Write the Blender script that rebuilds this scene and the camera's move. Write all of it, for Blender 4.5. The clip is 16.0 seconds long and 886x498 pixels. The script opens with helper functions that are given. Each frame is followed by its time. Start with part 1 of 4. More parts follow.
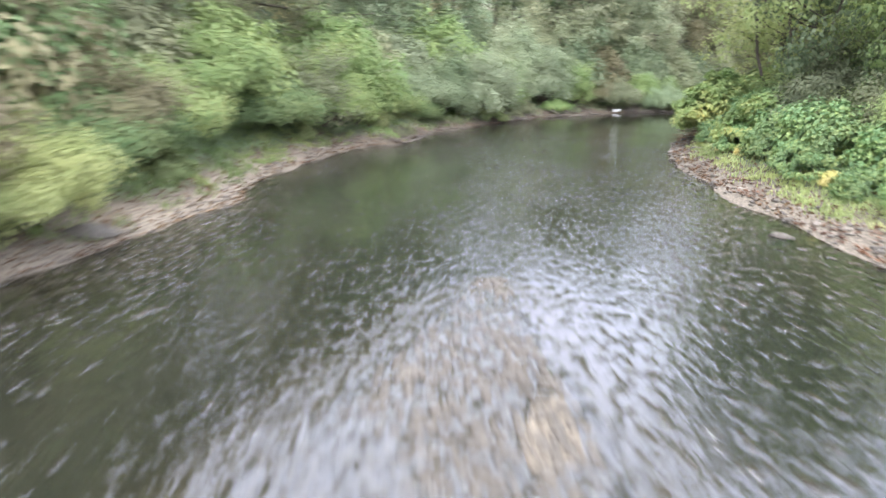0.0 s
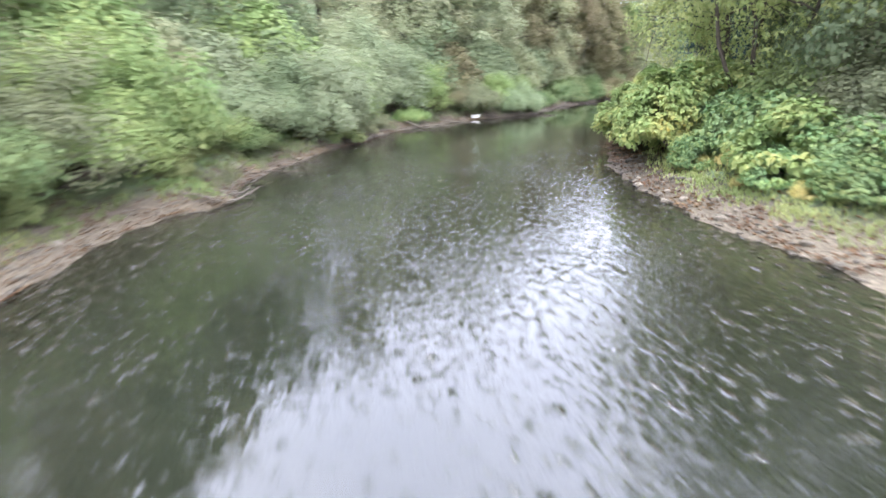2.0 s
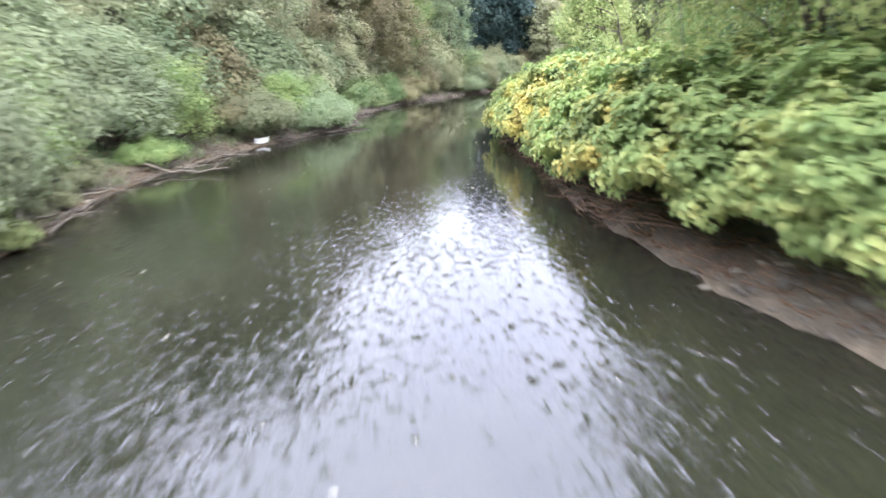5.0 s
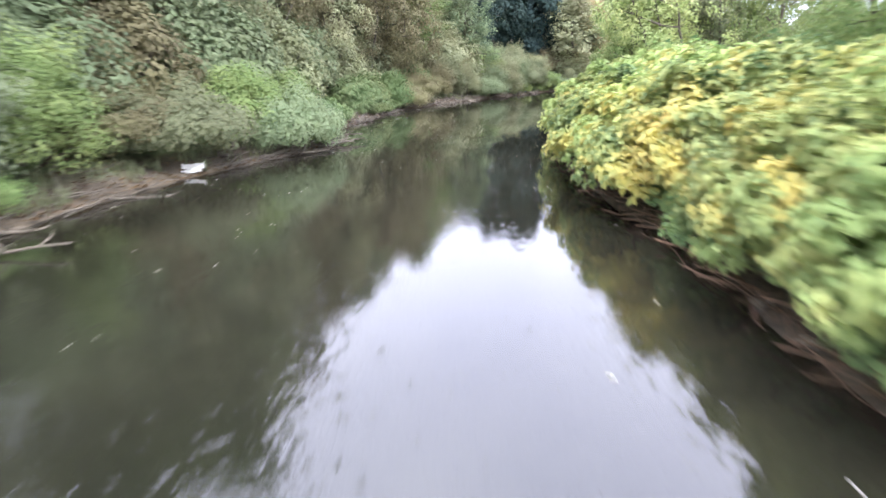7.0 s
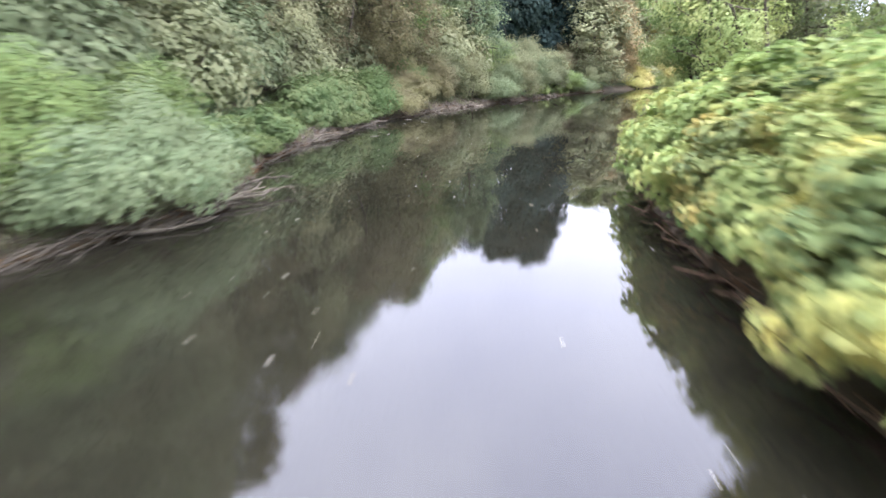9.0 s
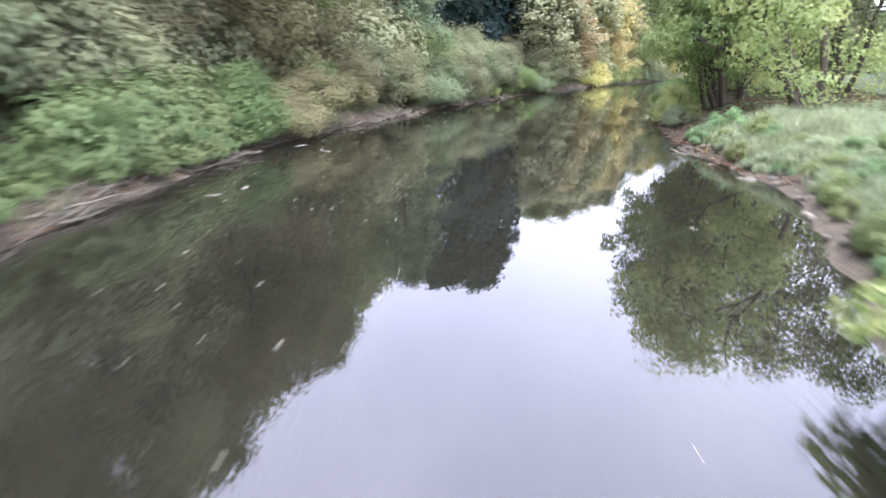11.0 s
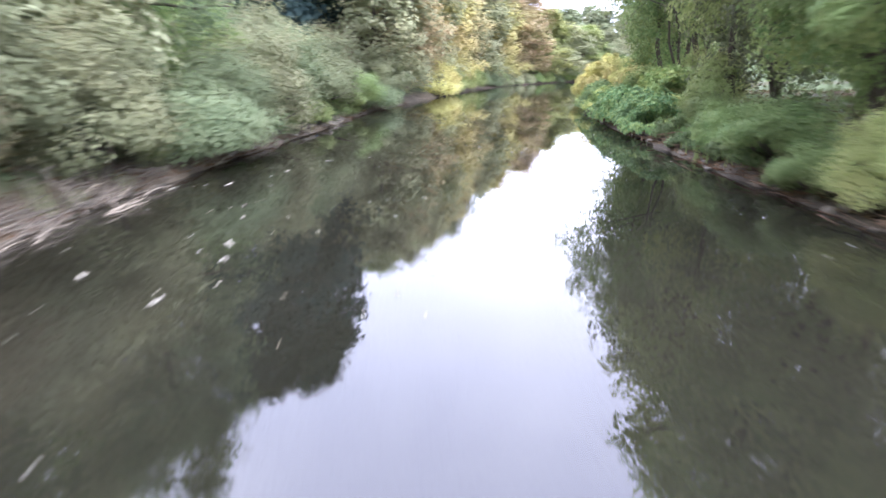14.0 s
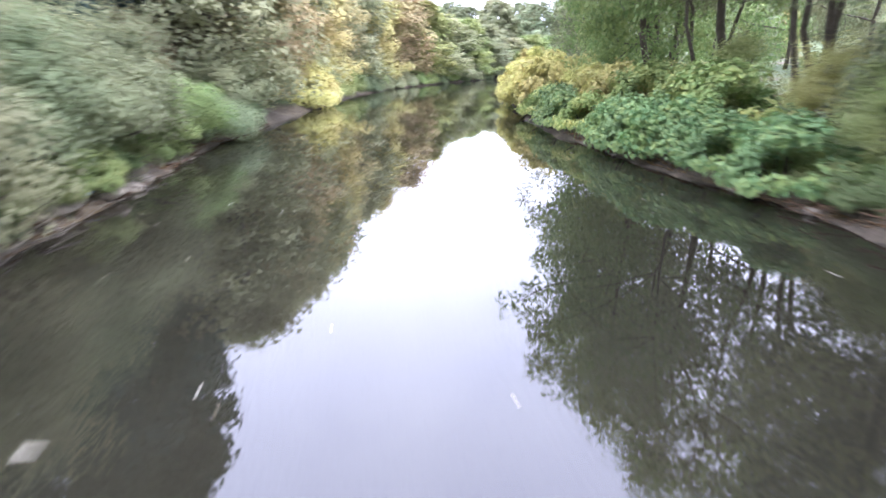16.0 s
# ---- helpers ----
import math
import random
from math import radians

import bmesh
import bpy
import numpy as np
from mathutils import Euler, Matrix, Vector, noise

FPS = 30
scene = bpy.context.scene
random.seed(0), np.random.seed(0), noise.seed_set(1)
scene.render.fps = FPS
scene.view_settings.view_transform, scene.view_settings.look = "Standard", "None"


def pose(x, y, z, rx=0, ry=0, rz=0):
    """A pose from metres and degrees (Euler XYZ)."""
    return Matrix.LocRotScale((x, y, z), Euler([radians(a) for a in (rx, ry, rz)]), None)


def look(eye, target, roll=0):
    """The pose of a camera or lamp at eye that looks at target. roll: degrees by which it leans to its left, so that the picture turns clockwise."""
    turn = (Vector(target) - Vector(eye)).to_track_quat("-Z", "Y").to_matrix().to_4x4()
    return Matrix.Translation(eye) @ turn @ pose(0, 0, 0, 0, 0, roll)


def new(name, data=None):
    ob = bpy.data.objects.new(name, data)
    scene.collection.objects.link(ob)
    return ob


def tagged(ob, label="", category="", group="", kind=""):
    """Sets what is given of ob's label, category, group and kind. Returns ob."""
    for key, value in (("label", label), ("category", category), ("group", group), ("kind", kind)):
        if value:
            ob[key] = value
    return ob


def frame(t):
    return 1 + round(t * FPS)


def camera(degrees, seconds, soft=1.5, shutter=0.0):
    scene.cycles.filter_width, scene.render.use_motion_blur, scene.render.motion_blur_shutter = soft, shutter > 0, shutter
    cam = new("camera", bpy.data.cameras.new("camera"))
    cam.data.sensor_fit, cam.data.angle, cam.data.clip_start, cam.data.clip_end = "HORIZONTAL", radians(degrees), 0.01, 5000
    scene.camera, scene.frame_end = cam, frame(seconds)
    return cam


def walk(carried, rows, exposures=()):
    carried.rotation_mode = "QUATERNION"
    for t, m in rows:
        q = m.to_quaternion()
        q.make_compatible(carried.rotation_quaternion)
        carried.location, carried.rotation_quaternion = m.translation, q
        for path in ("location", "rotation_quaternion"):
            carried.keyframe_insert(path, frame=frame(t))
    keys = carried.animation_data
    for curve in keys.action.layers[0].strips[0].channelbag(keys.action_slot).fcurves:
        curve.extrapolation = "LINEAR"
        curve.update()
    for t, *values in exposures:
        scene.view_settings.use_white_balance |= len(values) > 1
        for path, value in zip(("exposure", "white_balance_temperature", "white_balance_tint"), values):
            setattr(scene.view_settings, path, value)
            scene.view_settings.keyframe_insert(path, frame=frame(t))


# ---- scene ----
cam = camera(77.4, 16.0, soft=1.5, shutter=1.2)
PATH = [
    (0, (-0.054, -0.003, 2.028), (-0.07, 1.905, 1.429), 0.5),
    (0.5, (-0.4, 1.661, 2.064), (-0.25, 3.564, 1.465), 0.0),
    (1, (-0.637, 3.359, 2.106), (-0.323, 5.241, 1.507), -0.5),
    (1.5, (-0.726, 4.984, 2.116), (-0.285, 6.841, 1.519), -0.9),
    (2, (-0.723, 6.685, 2.136), (-0.141, 8.503, 1.539), -1.3),
    (2.5, (-0.632, 8.306, 2.158), (0.1, 10.068, 1.559), -1.7),
    (3, (-0.43, 9.913, 2.188), (0.431, 11.615, 1.586), -2.2),
    (3.5, (-0.089, 11.508, 2.188), (0.897, 13.139, 1.583), -2.5),
    (4, (0.353, 13.053, 2.211), (1.454, 14.606, 1.598), -2.9),
    (4.2, (0.622, 13.71, 2.209), (1.764, 15.232, 1.592), -3.0),
    (6.3, (4.31, 19.56, 2.107), (5.65, 20.908, 1.485), -1.5),
    (6.5, (4.759, 20.143, 2.094), (6.067, 21.522, 1.472), -1.3),
    (7, (5.984, 21.54, 2.076), (7.251, 22.956, 1.453), -0.9),
    (7.5, (7.256, 22.933, 2.039), (8.529, 24.344, 1.416), -0.8),
    (8, (8.584, 24.334, 2.016), (9.825, 25.773, 1.391), -0.5),
    (8.5, (9.938, 25.752, 2.002), (11.191, 27.179, 1.375), -0.4),
    (9, (11.299, 27.197, 1.976), (12.564, 28.614, 1.348), -0.3),
    (11.3, (17.86, 33.523, 1.997), (19.301, 34.752, 1.354), -0.2),
    (11.5, (18.479, 34.138, 1.963), (19.942, 35.343, 1.323), -0.1),
    (12, (20.139, 35.706, 1.912), (21.676, 36.814, 1.272), -0.2),
    (12.5, (21.873, 37.234, 1.859), (23.462, 38.268, 1.222), -0.3),
    (13, (23.681, 38.776, 1.829), (25.331, 39.711, 1.193), -0.3),
    (13.5, (25.469, 40.235, 1.775), (27.184, 41.046, 1.141), -0.4),
    (14, (27.193, 41.391, 1.765), (28.956, 42.09, 1.131), -0.7),
    (14.5, (28.958, 42.453, 1.745), (30.76, 43.044, 1.112), -1.0),
    (15, (30.711, 43.352, 1.76), (32.545, 43.833, 1.124), -1.5),
    (15.5, (32.541, 44.252, 1.793), (34.4, 44.618, 1.152), -1.7),
    (16, (34.388, 44.993, 1.794), (36.264, 45.251, 1.149), -2.0),
]
walk(cam, [(t, look(eye, target, roll)) for t, eye, target, roll in PATH],
     [(0.0, 1.31, 6540, 10), (1.0, 1.38, 6500, 10), (2.0, 1.5, 6520, 10), (4.0, 1.53, 6540, 10), (6.5, 1.42, 6600, 11), (8.5, 1.28, 6650, 11), (9.2, 1.27, 6600, 11),
      (11.5, 1.38, 6280, 14), (13.5, 1.51, 6200, 15), (16.0, 1.51, 6200, 15)])


# ---- world, sun, exposure ----
SUN_ELEVATION, SUN_TURN = radians(76), radians(170)
world = bpy.data.worlds.new("overcast_sky")
scene.world = world
world.use_nodes = True
wn, wl = world.node_tree.nodes, world.node_tree.links
wn.clear()
w_out = wn.new("ShaderNodeOutputWorld")
w_back = wn.new("ShaderNodeBackground")
w_sky = wn.new("ShaderNodeTexSky")
w_sky.sky_type, w_sky.sun_disc = "NISHITA", False
w_sky.sun_elevation, w_sky.sun_rotation = SUN_ELEVATION, SUN_TURN
w_sky.dust_density, w_sky.air_density = 4.0, 1.0
w_coord = wn.new("ShaderNodeTexCoord")
w_noise = wn.new("ShaderNodeTexNoise")
w_noise.inputs["Scale"].default_value, w_noise.inputs["Detail"].default_value = 2.2, 5
w_ramp = wn.new("ShaderNodeValToRGB")
w_ramp.color_ramp.elements[0].position, w_ramp.color_ramp.elements[0].color = 0.3, (12.6, 13.3, 17.9, 1)
w_ramp.color_ramp.elements[1].position, w_ramp.color_ramp.elements[1].color = 0.7, (16.5, 17.2, 21.4, 1)
w_mix = wn.new("ShaderNodeMix")
w_mix.data_type = "RGBA"
w_mix.inputs["Factor"].default_value = 0.85
wl.new(w_coord.outputs["Generated"], w_noise.inputs["Vector"])
wl.new(w_noise.outputs["Fac"], w_ramp.inputs["Fac"])
wl.new(w_sky.outputs["Color"], w_mix.inputs["A"])
wl.new(w_ramp.outputs["Color"], w_mix.inputs["B"])
w_sep, w_up = wn.new("ShaderNodeSeparateXYZ"), wn.new("ShaderNodeMapRange")
w_up.inputs["From Min"].default_value, w_up.inputs["From Max"].default_value = 0.0, 1.0
w_up.inputs["To Min"].default_value, w_up.inputs["To Max"].default_value = 0.84, 1.18
w_scale = wn.new("ShaderNodeVectorMath")
w_scale.operation = "SCALE"
wl.new(w_coord.outputs["Generated"], w_sep.inputs[0])
wl.new(w_sep.outputs["Z"], w_up.inputs["Value"])
wl.new(w_mix.outputs["Result"], w_scale.inputs[0])
wl.new(w_up.outputs["Result"], w_scale.inputs["Scale"])
wl.new(w_scale.outputs["Vector"], w_back.inputs["Color"])
wl.new(w_back.outputs["Background"], w_out.inputs["Surface"])
w_back.inputs["Strength"].default_value = 0.15

sun = new("sun", bpy.data.lights.new("sun", "SUN"))
sun.data.energy, sun.data.angle, sun.data.color = 1.75, radians(35), (1.0, 0.96, 0.9)
sun.matrix_world = look((22, 10, 60), (20, 25, 0))
scene.view_settings.exposure = 1.4


# ---- materials ----
def shader(name):
    m = bpy.data.materials.new(name)
    m.use_nodes = True
    m.node_tree.nodes.clear()
    return m, m.node_tree.nodes, m.node_tree.links


def ramp_node(nodes, stops):
    r = nodes.new("ShaderNodeValToRGB")
    while len(r.color_ramp.elements) < len(stops):
        r.color_ramp.elements.new(0.5)
    for e, (p, c) in zip(r.color_ramp.elements, stops):
        e.position, e.color = p, (*c, 1)
    return r


def noise_node(nodes, links, scale, detail=3.0, rough=0.55, where="Object"):
    n = nodes.new("ShaderNodeTexNoise")
    n.inputs["Scale"].default_value, n.inputs["Detail"].default_value, n.inputs["Roughness"].default_value = scale, detail, rough
    c = nodes.new("ShaderNodeTexCoord")
    links.new(c.outputs[where], n.inputs["Vector"])
    return n


def leaf_material(name, stops, through_light=0.42, rough=0.65, hue_spread=0.012, patchy=0.9, turn=0.11):
    """Foliage: each leaf has a tone of its own, clumps vary in tone, parts of a plant are turning, and each plant shifts a little in hue."""
    m, n, l = shader(name)
    out, mix = n.new("ShaderNodeOutputMaterial"), n.new("ShaderNodeMixShader")
    geo, info = n.new("ShaderNodeNewGeometry"), n.new("ShaderNodeObjectInfo")
    patch = noise_node(n, l, 0.9, 2)
    add = n.new("ShaderNodeMath")
    add.operation = "MULTIPLY_ADD"
    add.inputs[1].default_value = 0.24
    half = n.new("ShaderNodeMath")
    half.operation = "MULTIPLY_ADD"
    half.inputs[1].default_value, half.inputs[2].default_value = patchy, 0.38 - patchy / 2
    l.new(geo.outputs["Random Per Island"], add.inputs[0])
    l.new(patch.outputs["Fac"], half.inputs[0])
    l.new(half.outputs[0], add.inputs[2])
    r = ramp_node(n, stops)
    l.new(add.outputs[0], r.inputs["Fac"])
    hsv = n.new("ShaderNodeHueSaturation")
    shift = n.new("ShaderNodeMapRange")
    shift.inputs["To Min"].default_value, shift.inputs["To Max"].default_value = 0.497 - turn / 2 - hue_spread, 0.497 - turn / 2 + hue_spread
    l.new(info.outputs["Random"], shift.inputs["Value"])
    turning, drift = noise_node(n, l, 0.55, 2), n.new("ShaderNodeMath")
    drift.operation = "MULTIPLY_ADD"
    drift.inputs[1].default_value = turn
    l.new(turning.outputs["Fac"], drift.inputs[0])
    l.new(shift.outputs["Result"], drift.inputs[2])
    l.new(drift.outputs[0], hsv.inputs["Hue"])
    tone = n.new("ShaderNodeMapRange")
    tone.inputs["To Min"].default_value, tone.inputs["To Max"].default_value = 0.84, 1.18
    turned = n.new("ShaderNodeMath")
    turned.operation = "FRACT"
    seven = n.new("ShaderNodeMath")
    seven.operation = "MULTIPLY"
    seven.inputs[1].default_value = 7.31
    l.new(info.outputs["Random"], seven.inputs[0])
    l.new(seven.outputs[0], turned.inputs[0])
    l.new(turned.outputs[0], tone.inputs["Value"])
    l.new(tone.outputs["Result"], hsv.inputs["Value"])
    l.new(r.outputs["Color"], hsv.inputs["Color"])
    p, t = n.new("ShaderNodeBsdfPrincipled"), n.new("ShaderNodeBsdfTranslucent")
    p.inputs["Roughness"].default_value = rough
    p.inputs["Specular IOR Level"].default_value = 0.12
    mix.inputs["Fac"].default_value = through_light
    l.new(hsv.outputs["Color"], p.inputs["Base Color"])
    l.new(hsv.outputs["Color"], t.inputs["Color"])
    l.new(p.outputs[0], mix.inputs[1])
    l.new(t.outputs[0], mix.inputs[2])
    l.new(mix.outputs[0], out.inputs["Surface"])
    return m


def grain_material(name, stops, scale, rough=0.85, bump=0.3, fine=6.0, per_object=0.0, where="Object"):
    """Bark, stone, mud: two scales of noise in the colour, fine relief."""
    m, n, l = shader(name)
    out, p = n.new("ShaderNodeOutputMaterial"), n.new("ShaderNodeBsdfPrincipled")
    a, b = noise_node(n, l, scale, 4, where=where), noise_node(n, l, scale * fine, 4, where=where)
    s = n.new("ShaderNodeMath")
    s.operation = "MULTIPLY_ADD"
    s.inputs[1].default_value = 0.5
    h = n.new("ShaderNodeMath")
    h.operation = "MULTIPLY_ADD"
    h.inputs[1].default_value, h.inputs[2].default_value = 0.5, 0.0
    l.new(a.outputs["Fac"], h.inputs[0])
    if per_object:
        info, k = n.new("ShaderNodeObjectInfo"), n.new("ShaderNodeMath")
        k.operation = "MULTIPLY_ADD"
        k.inputs[1].default_value, k.inputs[2].default_value = per_object, -per_object / 2
        l.new(info.outputs["Random"], k.inputs[0])
        l.new(k.outputs[0], h.inputs[2])
    l.new(b.outputs["Fac"], s.inputs[0])
    l.new(h.outputs[0], s.inputs[2])
    r = ramp_node(n, stops)
    l.new(s.outputs[0], r.inputs["Fac"])
    bm = n.new("ShaderNodeBump")
    bm.inputs["Strength"].default_value, bm.inputs["Distance"].default_value = bump, 0.05
    l.new(b.outputs["Fac"], bm.inputs["Height"])
    l.new(r.outputs["Color"], p.inputs["Base Color"])
    l.new(bm.outputs["Normal"], p.inputs["Normal"])
    p.inputs["Roughness"].default_value = rough
    l.new(p.outputs[0], out.inputs["Surface"])
    return m


LEAF = {
    "willow": leaf_material("willow_leaf", [(0.1, (0.0972, 0.136, 0.0734)), (0.5, (0.173, 0.222, 0.121)), (0.9, (0.292, 0.338, 0.193))]),
    "green": leaf_material("green_leaf", [(0.1, (0.106, 0.166, 0.0626)), (0.5, (0.205, 0.281, 0.106)), (0.9, (0.389, 0.427, 0.178))]),
    "deep": leaf_material("deep_green_leaf", [(0.1, (0.067, 0.112, 0.0486)), (0.5, (0.127, 0.188, 0.0788)), (0.9, (0.241, 0.292, 0.123))]),
    "lime": leaf_material("lime_leaf", [(0.1, (0.185, 0.243, 0.0927)), (0.5, (0.326, 0.378, 0.148)), (0.9, (0.486, 0.513, 0.24))]),
    "olive": leaf_material("olive_leaf", [(0.1, (0.105, 0.122, 0.0674)), (0.5, (0.197, 0.215, 0.12)), (0.9, (0.314, 0.325, 0.186))]),
    # tan, rust and gold are brightened to stand in for haze on far crowns
    "tan": leaf_material("tan_leaf", [(0.1, (0.176, 0.184, 0.105)), (0.5, (0.308, 0.324, 0.186)), (0.9, (0.456, 0.486, 0.301))]),
    "rust": leaf_material("rust_leaf", [(0.1, (0.222, 0.192, 0.113)), (0.5, (0.405, 0.352, 0.182)), (0.9, (0.6, 0.53, 0.28))], hue_spread=0.015),
    "gold": leaf_material("gold_leaf", [(0.1, (0.279, 0.276, 0.132)), (0.5, (0.501, 0.469, 0.188)), (0.9, (0.714, 0.653, 0.326))], hue_spread=0.015),
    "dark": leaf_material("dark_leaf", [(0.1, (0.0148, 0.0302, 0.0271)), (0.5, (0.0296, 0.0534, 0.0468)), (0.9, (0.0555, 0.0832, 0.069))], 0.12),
    "knotweed": leaf_material("knotweed_leaf", [(0.2, (0.1, 0.172, 0.08)), (0.47, (0.265, 0.325, 0.126)), (0.7, (0.49, 0.45, 0.148)), (0.98, (0.595, 0.47, 0.148))], 0.35, 0.6, 0.01, 1.8, 0.05),
    "knot_lime": leaf_material("lime_knotweed_leaf", [(0.12, (0.132, 0.226, 0.0857)), (0.5, (0.29, 0.38, 0.14)), (0.8, (0.5, 0.505, 0.185)), (1.0, (0.72, 0.55, 0.175))], 0.35, 0.6, 0.01, 1.4, 0.05),
    "knot_green": leaf_material("green_knotweed_leaf", [(0.12, (0.0938, 0.174, 0.0855)), (0.5, (0.194, 0.303, 0.131)), (0.8, (0.413, 0.462, 0.161)), (0.97, (0.875, 0.616, 0.131))], 0.35, 0.5),
    "brown": leaf_material("brownish_leaf", [(0.1, (0.1, 0.095, 0.053)), (0.5, (0.19, 0.176, 0.097)), (0.9, (0.305, 0.278, 0.152))]),
    "sage": leaf_material("sage_leaf", [(0.1, (0.14, 0.18, 0.106)), (0.5, (0.254, 0.3, 0.175)), (0.9, (0.4, 0.435, 0.265))]),
    "mint": leaf_material("mint_green_leaf", [(0.1, (0.103, 0.175, 0.081)), (0.5, (0.184, 0.288, 0.135)), (0.9, (0.335, 0.435, 0.221))]),
    "knot_yellow": leaf_material("yellow_knotweed_leaf", [(0.1, (0.288, 0.33, 0.126)), (0.5, (0.538, 0.51, 0.196)), (0.9, (0.73, 0.63, 0.28))], 0.4, 0.6, 0.012, 1.2),
    "fern": leaf_material("fern_leaf", [(0.1, (0.0648, 0.104, 0.0464)), (0.5, (0.14, 0.197, 0.0864)), (0.9, (0.286, 0.314, 0.149))]),
    "herb": leaf_material("herb_leaf", [(0.1, (0.0886, 0.129, 0.0562)), (0.5, (0.178, 0.221, 0.0896)), (0.9, (0.34, 0.34, 0.157))]),
}
BARK = grain_material("bark", [(0.25, (0.035, 0.028, 0.02)), (0.7, (0.13, 0.105, 0.08))], 5, 0.9, 0.6)
TWIG = grain_material("dead_twig", [(0.25, (0.045, 0.037, 0.027)), (0.7, (0.17, 0.147, 0.112))], 6, 0.85, 0.4, per_object=0.4)
DRY = grain_material("bleached_wood", [(0.25, (0.075, 0.06, 0.046)), (0.7, (0.26, 0.22, 0.17))], 6, 0.85, 0.4, per_object=0.4)
STEM = grain_material("dry_stem", [(0.25, (0.035, 0.02, 0.012)), (0.7, (0.19, 0.118, 0.07))], 6, 0.9, 0.4, per_object=0.4)
STONE = grain_material("river_stone", [(0.25, (0.062, 0.054, 0.04)), (0.55, (0.142, 0.122, 0.09)), (0.8, (0.29, 0.252, 0.195))], 7, 0.7, 0.4, per_object=0.5)


def ground_material():
    """Brown gravel and mud low by the water, partly darkened in place of shade from overhanging growth, leaf litter and
    grass higher up, olive silt under the water.
    """
    m, n, l = shader("bank_soil")
    out, p = n.new("ShaderNodeOutputMaterial"), n.new("ShaderNodeBsdfPrincipled")
    geo, sep = n.new("ShaderNodeNewGeometry"), n.new("ShaderNodeSeparateXYZ")
    l.new(geo.outputs["Position"], sep.inputs[0])
    big, mid, fine = noise_node(n, l, 0.5, 4), noise_node(n, l, 3.0, 5), noise_node(n, l, 22, 3)

    def mixed(fac, a, b):
        x = n.new("ShaderNodeMix")
        x.data_type = "RGBA"
        l.new(fac, x.inputs["Factor"])
        l.new(a, x.inputs["A"])
        l.new(b, x.inputs["B"])
        return x.outputs["Result"]

    # gravel and grit colours include some of the shade below the hedge
    gravel = ramp_node(n, [(0.3, (0.023, 0.017, 0.0095)), (0.5, (0.05, 0.038, 0.0225)), (0.72, (0.115, 0.091, 0.056))])
    l.new(mid.outputs["Fac"], gravel.inputs["Fac"])
    grit = ramp_node(n, [(0.3, (0.022, 0.014, 0.0075)), (0.7, (0.135, 0.109, 0.072))])
    l.new(fine.outputs["Fac"], grit.inputs["Fac"])
    soil = ramp_node(n, [(0.3, (0.038, 0.025, 0.013)), (0.5, (0.08, 0.055, 0.032)), (0.7, (0.14, 0.1, 0.058))])
    l.new(mid.outputs["Fac"], soil.inputs["Fac"])
    grass = ramp_node(n, [(0.3, (0.04, 0.065, 0.025)), (0.7, (0.11, 0.15, 0.06))])
    l.new(mid.outputs["Fac"], grass.inputs["Fac"])
    silt = ramp_node(n, [(0.3, (0.022, 0.026, 0.017)), (0.7, (0.052, 0.056, 0.036))])
    l.new(mid.outputs["Fac"], silt.inputs["Fac"])
    half = n.new("ShaderNodeValue")
    half.outputs[0].default_value = 0.45
    shore = mixed(half.outputs[0], gravel.outputs["Color"], grit.outputs["Color"])
    patch = n.new("ShaderNodeMapRange")
    patch.inputs["From Min"].default_value, patch.inputs["From Max"].default_value = 0.33, 0.47
    l.new(big.outputs["Fac"], patch.inputs["Value"])
    top = mixed(patch.outputs["Result"], soil.outputs["Color"], grass.outputs["Color"])
    wob = n.new("ShaderNodeMath")
    wob.operation = "MULTIPLY_ADD"
    wob.inputs[1].default_value = 0.25
    l.new(mid.outputs["Fac"], wob.inputs[0])
    l.new(sep.outputs["Z"], wob.inputs[2])
    high = n.new("ShaderNodeMapRange")
    high.inputs["From Min"].default_value, high.inputs["From Max"].default_value = 0.36, 0.55
    l.new(wob.outputs[0], high.inputs["Value"])
    dry = mixed(high.outputs["Result"], shore, top)
    deep = n.new("ShaderNodeMapRange")
    deep.inputs["From Min"].default_value, deep.inputs["From Max"].default_value = -0.06, -0.32
    l.new(sep.outputs["Z"], deep.inputs["Value"])
    sand = ramp_node(n, [(0.3, (0.07, 0.058, 0.04)), (0.5, (0.145, 0.122, 0.086)), (0.72, (0.28, 0.24, 0.175))])
    l.new(fine.outputs["Fac"], sand.inputs["Fac"])
    upstream, low = n.new("ShaderNodeMapRange"), n.new("ShaderNodeMapRange")
    upstream.inputs["From Min"].default_value, upstream.inputs["From Max"].default_value = 18.0, 10.0
    l.new(sep.outputs["Y"], upstream.inputs["Value"])
    low.inputs["From Min"].default_value, low.inputs["From Max"].default_value = 0.42, 0.3
    l.new(wob.outputs[0], low.inputs["Value"])
    both = n.new("ShaderNodeMath")
    both.operation = "MULTIPLY"
    shoal = n.new("ShaderNodeMapRange")
    shoal.inputs["From Min"].default_value, shoal.inputs["From Max"].default_value = -0.22, -0.08
    shoal.inputs["To Min"].default_value, shoal.inputs["To Max"].default_value = 0.12, 0.75
    l.new(sep.outputs["Z"], shoal.inputs["Value"])
    l.new(upstream.outputs["Result"], both.inputs[0])
    l.new(low.outputs["Result"], both.inputs[1])
    part_sand = n.new("ShaderNodeMath")
    part_sand.operation = "MULTIPLY"
    l.new(shoal.outputs["Result"], part_sand.inputs[1])
    l.new(both.outputs[0], part_sand.inputs[0])
    bedded = mixed(deep.outputs["Result"], dry, silt.outputs["Color"])
